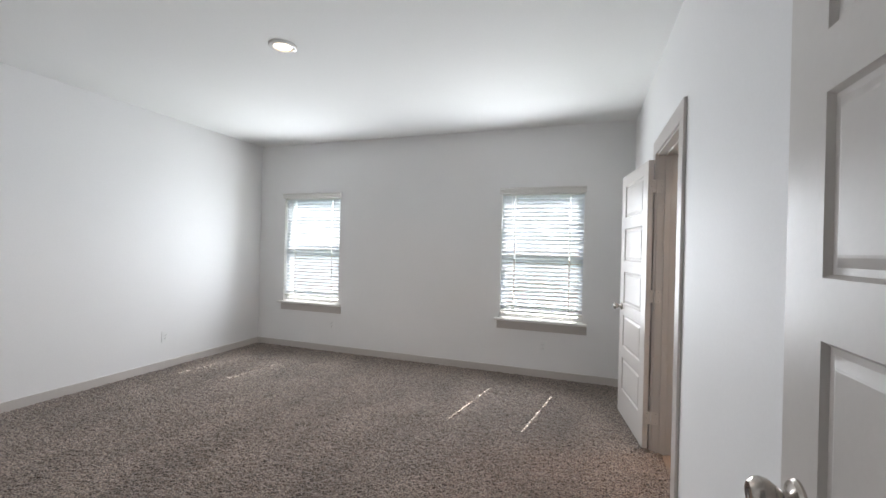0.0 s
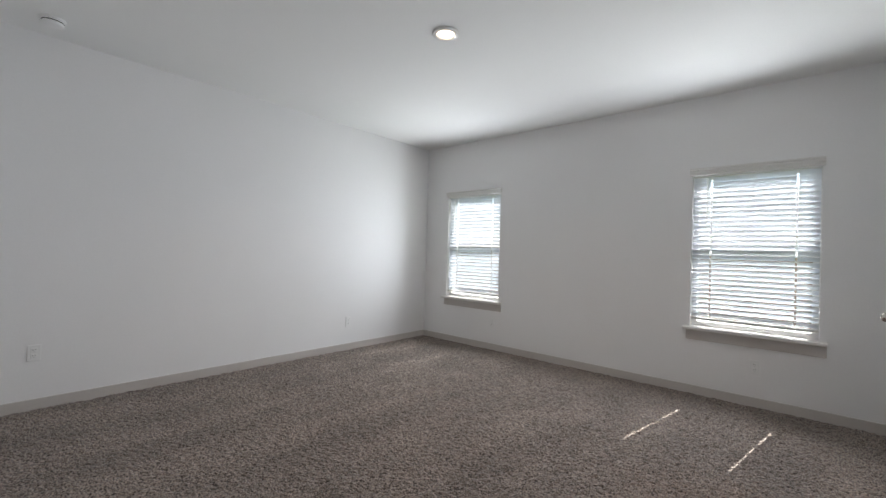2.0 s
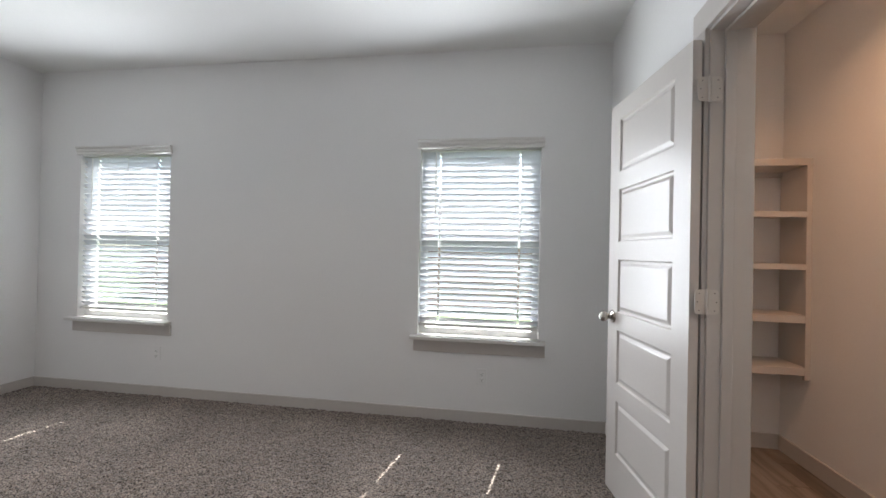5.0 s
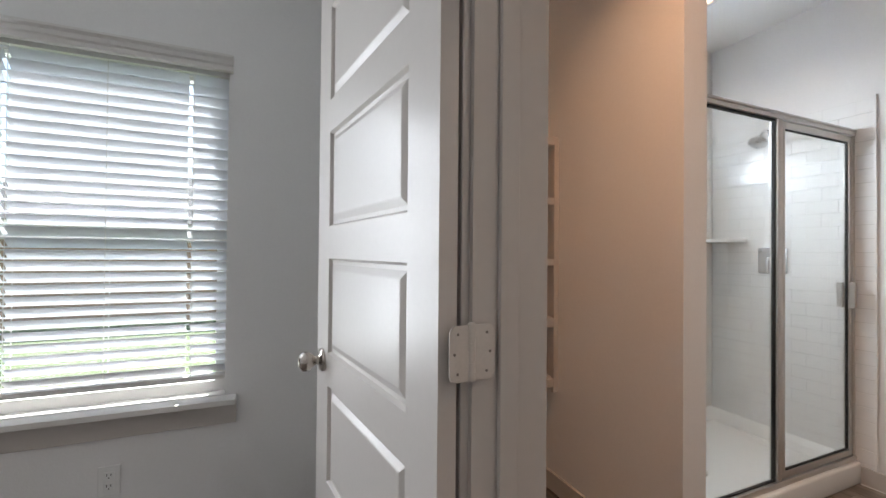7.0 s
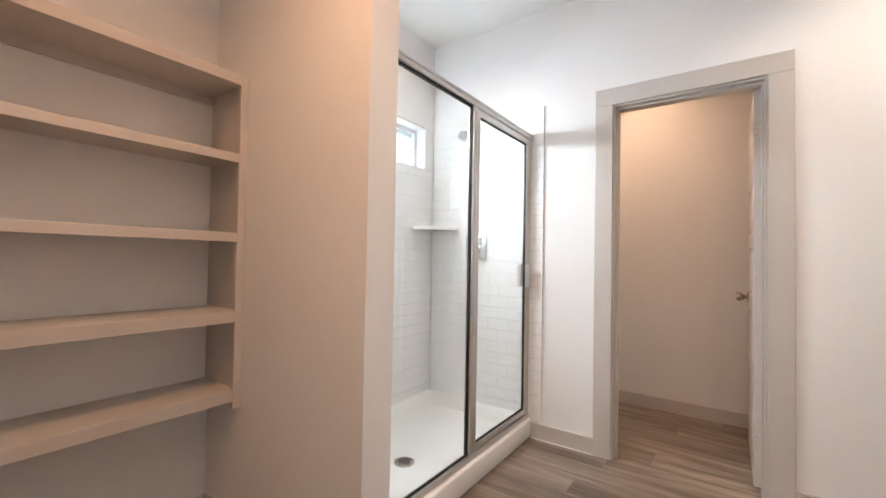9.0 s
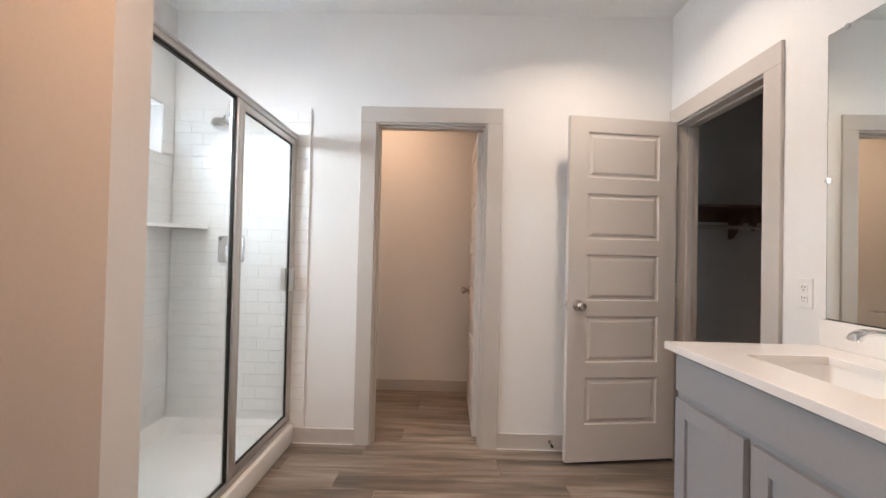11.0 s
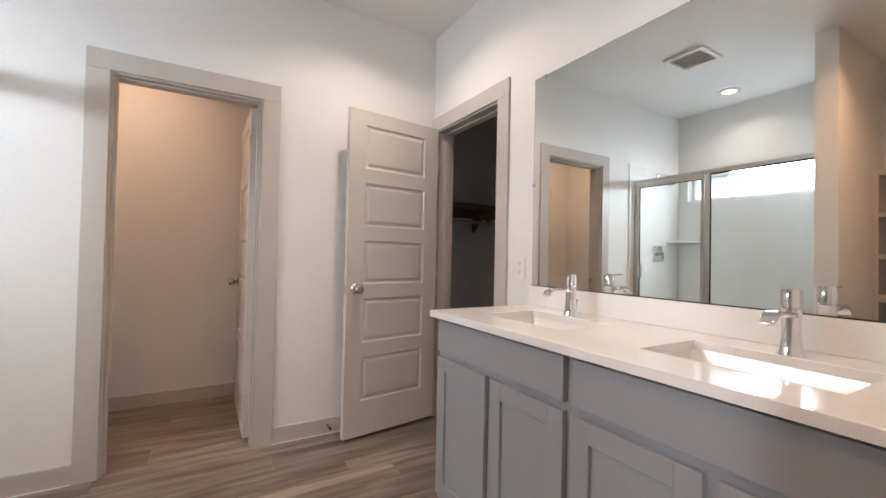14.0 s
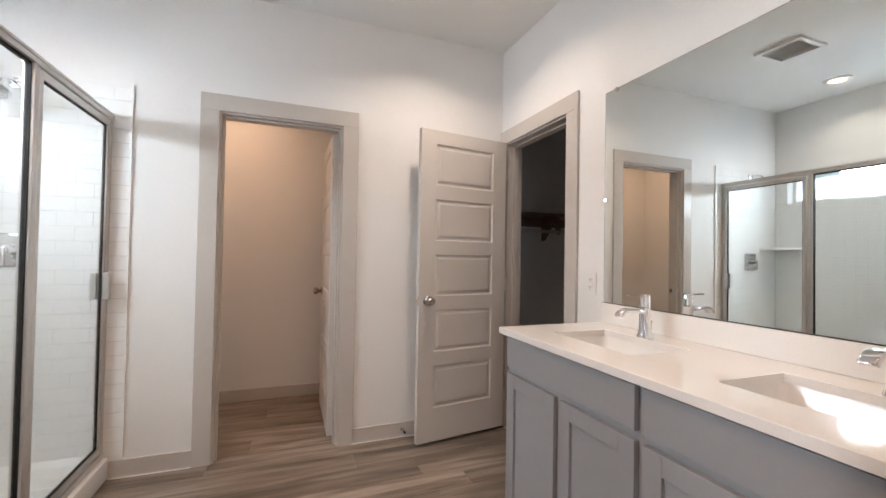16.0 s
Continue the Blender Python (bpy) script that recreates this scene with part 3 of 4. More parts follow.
# ---------- windows, blinds ----------
def window(name, xa, xb, label):
    za, zb = WZ
    root = thing(name, pose((xa + xb) / 2, 6.12, za), label, "window")
    hw, h = (xb - xa) / 2, zb - za
    f = .045
    part("window_frame", boxes((-hw, -hw + f, -.03, .04, 0, h), (hw - f, hw, -.03, .04, 0, h), (-hw + f, hw - f, -.03, .04, 0, f), (-hw + f, hw - f, -.03, .04, h - f, h)), M_VINYL, root, "white vinyl frame")
    part("meeting_rail", boxes((-hw + f, hw - f, -.022, .03, .655, .70)), M_VINYL, root)
    p = part("pane", boxes((-hw + f, hw - f, -.004, .0, f, .655)), M_WGLASS, root)
    q = part("pane", boxes((-hw + f, hw - f, .014, .018, .70, h - f)), M_WGLASS, root)
    p.visible_shadow = q.visible_shadow = False
    tagged(root, kind="structure")
    s = thing("window_sill", pose((xa + xb) / 2, 6.02, za - .027), "painted window stool resting on the wall below the blind", "window sill")
    part("stool", boxes((-hw - .045, hw + .045, -.075, -.0, .003, .026), (-hw, hw, 0, .085, .003, .026), bevel=.003), M_SILL, s)
    part("apron", boxes((-hw - .025, hw + .045, -.015, -.001, -.092, -.001), bevel=.002), M_TRIM, s)
    return root


window("window_1", *W1, "white vinyl single hung window behind a blind")
window("window_2", *W2, "white vinyl single hung window behind a blind")


def blind(xa, xb):
    c, hw = (xa + xb) / 2, (xb - xa) / 2 - .005
    root = thing("window_blind", pose(c, 6.062, WZ[0]), "white two inch slat blind lowered, slats half closed", "blind", "bedroom window blinds")
    top, low, pitch, tilt, holes = 1.375, .076, .0443, -45, (-(hw - .142), hw - .142)
    part("headrail", boxes((-hw, hw, -.028, .028, top, top + .028)), M_PLASTIC, root)
    # moulded valance in front of the head
    bm = bmesh.new()
    prof = [(-.058, 1.386), (-.066, 1.392), (-.066, 1.409), (-.073, 1.416), (-.073, 1.434), (-.084, 1.444), (-.084, 1.453), (-.050, 1.453), (-.050, 1.386)]
    ends = [[bm.verts.new((x, y, z)) for y, z in prof] for x in (-hw - .022, hw + .022)]
    for i in range(len(prof)):
        j = (i + 1) % len(prof)
        bm.faces.new((ends[0][i], ends[0][j], ends[1][j], ends[1][i]))
    bm.faces.new(ends[0]), bm.faces.new(ends[1][::-1])
    part("valance", bm, M_SILL, root, "moulded cornice valance")
    bm = bmesh.new()
    e, d, th = .0075, .0205, .0012
    cuts = [-hw] + [q for h_ in holes for q in (h_ - e, h_ + e)] + [hw]
    box(bm, -hw, hw, -.0255, -d, -th, th), box(bm, -hw, hw, d, .0255, -th, th)
    for a, b in zip(cuts[::2], cuts[1::2]):
        box(bm, a, b, -d, d, -th, th)
    me = mesh_of("slat", bm, M_SLAT)
    n = int((top - low - .03) / pitch)
    for i in range(n + 1):
        s = new("slat", me)
        s.parent = root
        z = low + .035 + i * pitch
        s.matrix_basis = pose(0, 0, z, tilt + random.uniform(-.6, .6), random.uniform(-.12, .12), 0)
    part("bottom_rail", boxes((-hw, hw, -.026, .026, low - .012, low + .008), bevel=.003), M_SILL, root, "bottom rail")
    for h_ in holes + (0.0,):
        for y in (-.027, .027):
            part("ladder_cord", boxes((h_ + .0145, h_ + .0165, y - .0008, y + .0008, low, top)), M_PLASTIC, root)
    part("tilt_wand", turned([(.0028, 0), (.0042, .004), (.0042, .46), (.003, .47)], Matrix.Translation((-hw + .115, -.046, .89)), 8), M_PLASTIC, root, "clear tilt wand", True)
    for h_ in holes + (0.0,):
        part("cord_button", turned([(.006, 0), (.006, .004), (.003, .006)], Matrix.Translation((h_, 0, low - .018)), 10), M_PLASTIC, root)
    return root


blind(*W1)
blind(*W2)

win3 = tagged(thing("window_3", pose((SW[0] + SW[1]) / 2, 6.12, SWZ[0]), "white vinyl transom window above the shower", "window"), kind="structure")
_hw, _h = (SW[1] - SW[0]) / 2, SWZ[1] - SWZ[0]
part("window_frame", boxes((-_hw, -_hw + .03, -.02, .04, 0, _h), (_hw - .03, _hw, -.02, .04, 0, _h), (-_hw + .03, _hw - .03, -.02, .04, 0, .03), (-_hw + .03, _hw - .03, -.02, .04, _h - .03, _h)), M_VINYL, win3)
_p = part("pane", boxes((-_hw + .03, _hw - .03, .008, .012, .03, _h - .03)), M_SUNPANE, win3, "white translucent pane added to block the sun beam")


# ---------- ceiling fixtures ----------
def downlight(x, y):
    root = thing("downlight", pose(x, y, CEIL), "round recessed ceiling downlight switched on", "ceiling light", "ceiling downlights")
    bm = bmesh.new()
    seg = 36
    rings = [[bm.verts.new((r * math.cos(2 * math.pi * i / seg), r * math.sin(2 * math.pi * i / seg), z)) for i in range(seg)]
             for r, z in ((.092, 0), (.092, -.008), (.086, -.014), (.064, -.015), (.056, -.004))]
    for a, b in zip(rings, rings[1:]):
        for i in range(seg):
            bm.faces.new((a[i], a[(i + 1) % seg], b[(i + 1) % seg], b[i]))
    part("trim_ring", bm, M_SILL, root, "white trim ring", True)
    part("lens", turned([(.056, -.008), (.056, -.003)], seg=36), M_LENS, root, "glowing warm lens", True)


for x, y, w, c in LAMPS:
    downlight(x, y)

smoke = thing("smoke_detector", pose(-2.68, 1.94, CEIL), "round white smoke detector on the ceiling", "smoke detector")
part("base", turned([(.068, 0), (.068, -.012), (.064, -.014)][::-1], seg=32), M_PLASTIC, smoke, "", True)
part("cover", turned([(.03, -.046), (.052, -.042), (.058, -.032), (.060, -.014)], seg=32), M_PLASTIC, smoke, "", True)
part("vent_slots", turned([(.0592, -.026), (.0598, -.020)], seg=32), M_SLOT, smoke)

vent = thing("exhaust_vent", pose(3.59, 4.70, CEIL), "square white louvred exhaust fan grille on the ceiling", "vent")
part("frame", boxes((-.15, .15, -.15, -.118, -.022, 0), (-.15, .15, .118, .15, -.022, 0), (-.15, -.118, -.118, .118, -.022, 0), (.118, .15, -.118, .118, -.022, 0), bevel=.004), M_PLASTIC, vent)
part("backing", boxes((-.118, .118, -.118, .118, -.004, -.001)), M_SILL, vent)
_sl = mesh_of("slat", boxes((-.118, .118, -.0065, .0065, -.001, .001)), M_PLASTIC)
for i in range(14):
    s = new("slat", _sl)
    s.parent = vent
    s.matrix_basis = pose(0, -.109 + i * .0168, -.014, 24)


# ---------- outlets ----------
def outlet(m, label="white duplex outlet plate on the wall"):
    """Facing -y at the origin of m."""
    root = thing("wall_outlet", m, label, "outlet", "wall outlets")
    part("plate", boxes((-.036, .036, -.006, 0, -.058, .058), bevel=.002), M_PLASTIC, root)
    for z in (-.021, .021):
        r = part("receptacle", boxes((-.017, .017, -.0085, -.005, z - .015, z + .015), bevel=.002), M_PLASTIC, root)
        part("slot", boxes((-.008, -.0055, -.0092, -.008, z - .001, z + .008), (.0055, .008, -.0092, -.008, z, z + .008), (-.002, .002, -.0092, -.008, z - .010, z - .006)), M_SLOT, r)
    part("screw", turned([(.003, 0), (.003, .001)], pose(0, -.0065, 0, 90), 10), M_PLASTIC, root)
    return root


outlet(pose(-1.815, NORTH, .35)), outlet(pose(.875, NORTH, .34))
outlet(pose(WEST, 4.665, .35, 0, 0, 90)), outlet(pose(WEST, 1.93, .42, 0, 0, 90))
outlet(pose(3.466, BS, 1.087, 0, 0, 180))


# ---------- shelves alcove ----------
NY, NB = 5.752, 6.018
unit = thing("built_in_shelf", pose(2.36, NY, .55), "empty greige built-in shelf unit recessed in the alcove", "shelf")


def loc(x0, x1, y0, y1, z0, z1):
    return (x0 - 2.36, x1 - 2.36, y0 - NY, y1 - NY, z0 - .55, z1 - .55)


part("stile", boxes(loc(2.799, 2.829, NY, NY + .02, .525, 1.850), bevel=.002), M_TRIM, unit)
part("stile", boxes(loc(EAST_B + .001, 1.912, NY, NY + .02, .525, 1.850), bevel=.002), M_TRIM, unit)
part("top_rail", boxes(loc(1.912, 2.799, NY, NY + .02, 1.809, 1.850), bevel=.002), M_TRIM, unit)
part("top_board", boxes(loc(EAST_B + .001, 2.829, NY + .02, NB, 1.815, 1.845)), M_TRIM, unit)
for za, zb in ((1.498, 1.534), (1.182, 1.218), (.864, .910), (.553, .598)):
    b = part("shelf_board", boxes(loc(EAST_B + .015, 2.815, NY + .02, NB, zb - .02, zb)), M_TRIM, unit)
    part("nosing", boxes(loc(1.912, 2.799, NY + .001, NY + .02, za, zb), bevel=.002), M_TRIM, b)
part("side_panel", boxes(loc(EAST_B + .001, EAST_B + .015, NY + .02, NB, .555, 1.815)), M_TRIM, unit)
part("side_panel", boxes(loc(2.815, 2.829, NY + .02, NB, .555, 1.815)), M_TRIM, unit)
part("cleat", boxes(loc(EAST_B + .015, 2.815, NB - .016, NB - .002, 1.78, 1.815)), M_TRIM, unit)

bar = thing("towel_bar", pose(EAST_B, 5.105, 1.53), "short chrome towel bar on the wall beside the shelves", "towel bar")
for y in (-.265, .265):
    ps = part("post", turned([(.0, 0), (.024, 0), (.024, .006), (.012, .012), (.009, .030), (.009, .062), (.012, .066), (.012, .080), (.008, .084)][1:], Matrix.Translation((0, y, 0)) @ Matrix.Rotation(radians(90), 4, 'Y'), 20), M_CHROME, bar, "", True)
part("bar", boxes((.064, .078, -.265, .265, -.008, .008), bevel=.002), M_CHROME, bar)

# ---------- shower ----------
GY = 5.237
pan = thing("shower_pan", pose(3.71, 5.6, 0), "white acrylic shower base with a raised curb", "shower base")
bm = bmesh.new()
box(bm, 2.957 - 3.71, .728, 5.195 - 5.6, 5.295 - 5.6, 0, .118)
bmesh.ops.bevel(bm, geom=bm.edges[:], offset=.012, segments=3, profile=.5, affect='EDGES')
part("curb", bm, M_ACRYL, pan, "", True)
bm = bmesh.new()
nx, ny = 24, 14
grid = []
for j in range(ny + 1):
    row = []
    for i in range(nx + 1):
        u, v = i / nx, j / ny
        x, y = -.753 + u * 1.481, -.31 + v * .725
        edge = min(u * 1.481, (1 - u) * 1.481, (1 - v) * .725)
        z = .050 + .02 * math.hypot(x + .09, y + .04) + max(0, .05 - edge) * 1.5
        row.append(bm.verts.new((x, y, z)))
    grid.append(row)
for j in range(ny):
    for i in range(nx):
        bm.faces.new((grid[j][i], grid[j][i + 1], grid[j + 1][i + 1], grid[j + 1][i]))
part("basin", bm, M_ACRYL, pan, "", True)
dr = part("drain", turned([(.054, -.02), (.054, .004), (.046, .006)], Matrix.Translation((-.09, -.04, .052)), 28), M_NICKEL, pan, "round metal drain grate", True)
bm = bmesh.new()
for i in range(-3, 4):
    for j in range(-3, 4):
        if i * i + j * j < 10:
            lathe(bm, [(.004, 0), (.004, .0006)], Matrix.Translation((-.09 + i * .0115, -.04 + j * .0115, .0582)), 8)
part("grate_hole", bm, M_SLOT, dr)

GT, POST = 1.925, (3.715, 3.757)
encl = thing("shower_enclosure", pose(3.71, GY, .118), "framed glass shower enclosure with satin aluminium profiles", "shower screen")


def sl(x0, x1, y0, y1, z0, z1):
    return (x0 - 3.71, x1 - 3.71, y0, y1, z0 - .118, z1 - .118)


part("header_rail", boxes(sl(2.957, 4.438, -.020, .020, GT - .012, GT + .010), sl(2.957, 4.438, -.024, .024, GT + .0105, GT + .022), bevel=.002), M_ALU, encl)
part("sill_rail", boxes(sl(2.957, 4.438, -.022, .022, .119, .146), bevel=.003), M_ALU, encl)
part("side_jamb", boxes(sl(2.957, 2.980, -.016, .016, .146, GT - .012), bevel=.002), M_ALU, encl)
part("side_jamb", boxes(sl(4.412, 4.438, -.016, .016, .146, GT - .012), bevel=.002), M_ALU, encl)
part("post", boxes(sl(POST[0], POST[0] + .020, -.019, .019, .146, GT - .012), sl(POST[0] + .023, POST[1], -.014, .014, .146, GT - .012), bevel=.003), M_ALU, encl)
part("gasket", boxes(sl(2.980, 2.985, -.006, .006, .146, GT - .012), sl(POST[0] - .006, POST[0], -.008, .008, .146, GT - .012), sl(2.985, POST[0] - .006, -.006, .006, .146, .152), sl(2.985, POST[0] - .006, -.007, .007, GT - .022, GT - .012)), M_GASKET, encl, "black rubber gasket")
part("pane", boxes(sl(2.985, POST[0] - .006, -.003, .003, .152, GT - .022)), M_GLASS, encl, "clear fixed glass")
sd = part("shower_door", boxes(sl(POST[1] + .003, POST[1] + .028, -.013, .013, .152, GT - .018), sl(4.384, 4.408, -.013, .013, .152, GT - .018),
                               sl(POST[1] + .028, 4.384, -.013, .013, GT - .05, GT - .018), sl(POST[1] + .028, 4.384, -.013, .013, .152, .182), bevel=.002), M_ALU, encl, "framed hinged glass door")
part("pane", boxes(sl(POST[1] + .033, 4.379, -.003, .003, .187, GT - .055)), M_GLASS, sd)
part("gasket", boxes(sl(POST[1] + .028, POST[1] + .033, -.006, .006, .182, GT - .05), sl(4.379, 4.384, -.006, .006, .182, GT - .05), sl(POST[1] + .033, 4.379, -.006, .006, .182, .187), sl(POST[1] + .033, 4.379, -.006, .006, GT - .055, GT - .05)), M_GASKET, sd)
part("handle", boxes(sl(4.372, 4.395, -.040, -.013, .96, 1.10), sl(4.372, 4.395, .013, .040, .96, 1.10), bevel=.003), M_ALU, sd, "small pull handle")

shelf = thing("corner_shelf", pose(BE - .008, 6.012, 1.345), "small white quarter round corner shelf in the shower", "shelf")
bm = bmesh.new()
arc = [(0, 0)] + [(-.235 * math.cos(radians(k * 10)) , -.235 * math.sin(radians(k * 10))) for k in range(10)]
lo, hi = ([bm.verts.new((x, y, z)) for x, y in arc] for z in (-.011, .011))
bm.faces.new(lo), bm.faces.new(hi[::-1])
for i in range(len(arc)):
    j = (i + 1) % len(arc)
    bm.faces.new((lo[i], lo[j], hi[j], hi[i]))
part("slab", bm, M_ACRYL, shelf)

TW = BE - .008   # tile face on the east wall
valve = thing("shower_valve", pose(TW, 5.62, 1.21), "chrome square shower valve with a lever", "shower valve")
part("plate", boxes((-.010, 0, -.082, .082, -.082, .082), bevel=.008), M_CHROME, valve, "", True)
part("hub", turned([(.036, 0), (.034, .018), (.026, .028), (.024, .055), (.020, .060)], Matrix.Translation((-.009, 0, 0)) @ Matrix.Rotation(radians(-90), 4, 'Y'), 28), M_CHROME, valve, "", True)
part("lever", boxes((-.078, -.060, -.011, .011, -.075, .014), bevel=.005), M_CHROME, valve, "", True)

arm = thing("wall_shower", pose(TW, 5.62, 2.05), "chrome round shower head on a bent arm", "shower")
part("flange", turned([(.030, 0), (.028, .008), (.014, .014)], Matrix.Rotation(radians(-90), 4, 'Y'), 24), M_CHROME, arm, "", True)
part("arm", sweep([(0, 0, 0), (-.05, 0, .004), (-.085, 0, -.004), (-.115, 0, -.028), (-.130, 0, -.05)], .0095, 0, up=Vector((0, 1, 0)), round_=14), M_CHROME, arm, "", True)
_hm = Matrix.Translation((-.132, 0, -.052)) @ Matrix.Rotation(radians(180 + 28), 4, 'Y')
hd = part("head", turned([(.012, 0), (.014, .014), (.022, .024), (.048, .036), (.056, .044), (.056, .052), (.052, .055)], _hm, 30), M_CHROME, arm, "", True)
bm = bmesh.new()
for r, k in ((.014, 6), (.028, 12), (.042, 18)):
    for i in range(k):
        lathe(bm, [(.0022, 0), (.0018, .002)], _hm @ Matrix.Translation((r * math.cos(2 * math.pi * i / k), r * math.sin(2 * math.pi * i / k), .055)), 6)
part("nozzle", bm, M_SLOT, hd)

# ---------- vanity ----------
VX0, VX1, VF = 1.889, 3.366, 3.390      # ends and face of the cabinets


def cabinet(x0, x1, label):
    root = thing("vanity_cabinet", pose((x0 + x1) / 2, BS, 0), label, "cabinet", "vanity cabinets")
    hw, d = (x1 - x0) / 2, VF - BS
    part("body", boxes((-hw, -hw + .018, .002, d, .10, .8775), (hw - .018, hw, .002, d, .10, .8775), (-hw + .018, hw - .018, d - .02, d, .10, .8775),
                       (-hw + .018, hw - .018, .002, .012, .10, .8775), (-hw + .018, hw - .018, .012, d - .02, .10, .118)), M_CAB, root)
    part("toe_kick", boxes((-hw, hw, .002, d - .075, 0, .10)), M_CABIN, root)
    g = .0145
    part("drawer_front", boxes((-hw + g, hw - g, d, d + .019, .738, .866), bevel=.002), M_CAB, root)
    w = (2 * hw - 2 * g - .030) / 2
    for s in (-1, 1):
        a = -hw + g if s < 0 else hw - g - w
        b, r = a + w, .058
        dd = part("door", boxes((a, a + r, d, d + .019, .135, .712), (b - r, b, d, d + .019, .135, .712), (a + r, b - r, d, d + .019, .135, .135 + r), (a + r, b - r, d, d + .019, .712 - r, .712), bevel=.0015), M_CAB, root, "shaker door with a flat panel")
        part("panel", boxes((a + r, b - r, d, d + .008, .135 + r, .712 - r)), M_CAB, dd)
    return root


VM = 2.629
cabinet(VM + .001, VX1, "grey painted shaker vanity cabinet under the sink")
cabinet(VX0, VM - .001, "grey painted shaker vanity cabinet under the sink")

CT0, CT1, CF = .879, .905, 3.434
SINKS, SYA, SYB, SHW = (2.998, 2.300), 3.006, 3.274, .204
top = thing("vanity_countertop", pose(2.635, BS, CT0), "white quartz countertop with two undermount sink cut-outs", "countertop")
bm = bmesh.new()
xs = [EAST_B + .001, SINKS[1] - SHW, SINKS[1] + SHW, SINKS[0] - SHW, SINKS[0] + SHW, 3.384]
ys = [BS + .001, SYA, SYB, CF]
gv = [[bm.verts.new((x - 2.635, y - BS, 0)) for x in xs] for y in ys]
fs = [bm.faces.new((gv[j][i], gv[j][i + 1], gv[j + 1][i + 1], gv[j + 1][i])) for j in range(3) for i in range(5) if not (j == 1 and i in (1, 3))]
up = bmesh.ops.extrude_face_region(bm, geom=fs)
bmesh.ops.translate(bm, vec=(0, 0, CT1 - CT0), verts=[g for g in up["geom"] if isinstance(g, bmesh.types.BMVert)])
bmesh.ops.recalc_face_normals(bm, faces=bm.faces[:])
rim = [e for e in bm.edges if e.calc_face_angle(0) > 1 and min(v.co.z for v in e.verts) > .01]
bmesh.ops.bevel(bm, geom=rim, offset=.002, segments=2, profile=.5, affect='EDGES')
part("slab", bm, M_QUARTZ, top)
part("backsplash", boxes((EAST_B + .001 - 2.635, 3.384 - 2.635, .001, .020, .0265, .122), bevel=.0015), M_QUARTZ, top)

for sx_ in SINKS:
    root = thing("sink", pose(sx_, (SYA + SYB) / 2, CT0), "white rectangular undermount ceramic sink in the countertop", "sink", "vanity sinks")
    bm = bmesh.new()
    hx, hy = SHW + .004, (SYB - SYA) / 2 + .004

    def rr(x, y, r, z):
        pts = []
        for cx, cy, a0 in ((x - r, y - r, 0), (-x + r, y - r, 90), (-x + r, -y + r, 180), (x - r, -y + r, 270)):
            pts += [bm.verts.new((cx + r * math.cos(radians(a0 + 15 * k)), cy + r * math.sin(radians(a0 + 15 * k)), z)) for k in range(7)]
        return pts
    rings = [rr(hx + .02, hy + .02, .04, -.001), rr(hx, hy, .025, -.001), rr(hx - .012, hy - .012, .03, -.05), rr(hx - .026, hy - .026, .04, -.085), rr(hx - .06, hy - .055, .05, -.101), rr(.03, .03, .028, -.110)]
    rings += [rr(.03, .03, .028, -.128), rr(hx - .035, hy - .03, .05, -.118), rr(hx + .01, hy + .01, .04, -.09), rr(hx + .02, hy + .02, .04, -.012)]
    for a, b in zip(rings, rings[1:] + rings[:1]):
        for i in range(len(a)):
            bm.faces.new((a[i], a[(i + 1) % len(a)], b[(i + 1) % len(a)], b[i]))
    part("basin", bm, M_CERAMIC, root, "", True)
    part("drain", turned([(.027, -.12), (.029, -.107), (.022, -.104)], seg=24), M_CHROME, root, "chrome drain", True)


def faucet(x):
    root = thing("faucet", pose(x, 2.975, CT1), "chrome single lever basin faucet on the countertop", "faucet", "vanity faucets")
    part("body", turned([(.031, 0), (.0305, .004), (.0265, .016), (.0235, .032), (.0215, .055), (.0215, .112), (.0225, .119), (.0195, .1205), (.0195, .1235), (.0225, .125), (.0225, .164), (.021, .167)], seg=28), M_CHROME, root, "", True)
    bm = sweep([(0, .01, .104), (0, .05, .108), (0, .09, .111), (0, .112, .109), (0, .128, .099), (0, .136, .086)], .036, .015)
    bmesh.ops.bevel(bm, geom=bm.edges[:], offset=.003, segments=2, profile=.5, affect='EDGES')
    part("spout", bm, M_CHROME, root, "flat curved spout", True)
    bm = sweep([(-.016, -.004, .160), (0, 0, .1655), (.0, .03, .168), (0, .088, .169)][1:], .016, .005)
    lv = part("lever", bm, M_CHROME, root, "thin flat lever")
    part("cap", turned([(.0205, .166), (.0205, .171), (.018, .173)], seg=28), M_CHROME, lv, "", True)
    part("lift_rod", turned([(.003, 0), (.003, .055), (.006, .057), (.006, .066), (.003, .068)], Matrix.Translation((0, -.034, 0)), 10), M_CHROME, root, "", True)
    return root


faucet(SINKS[0] + .014), faucet(SINKS[1] - .020)

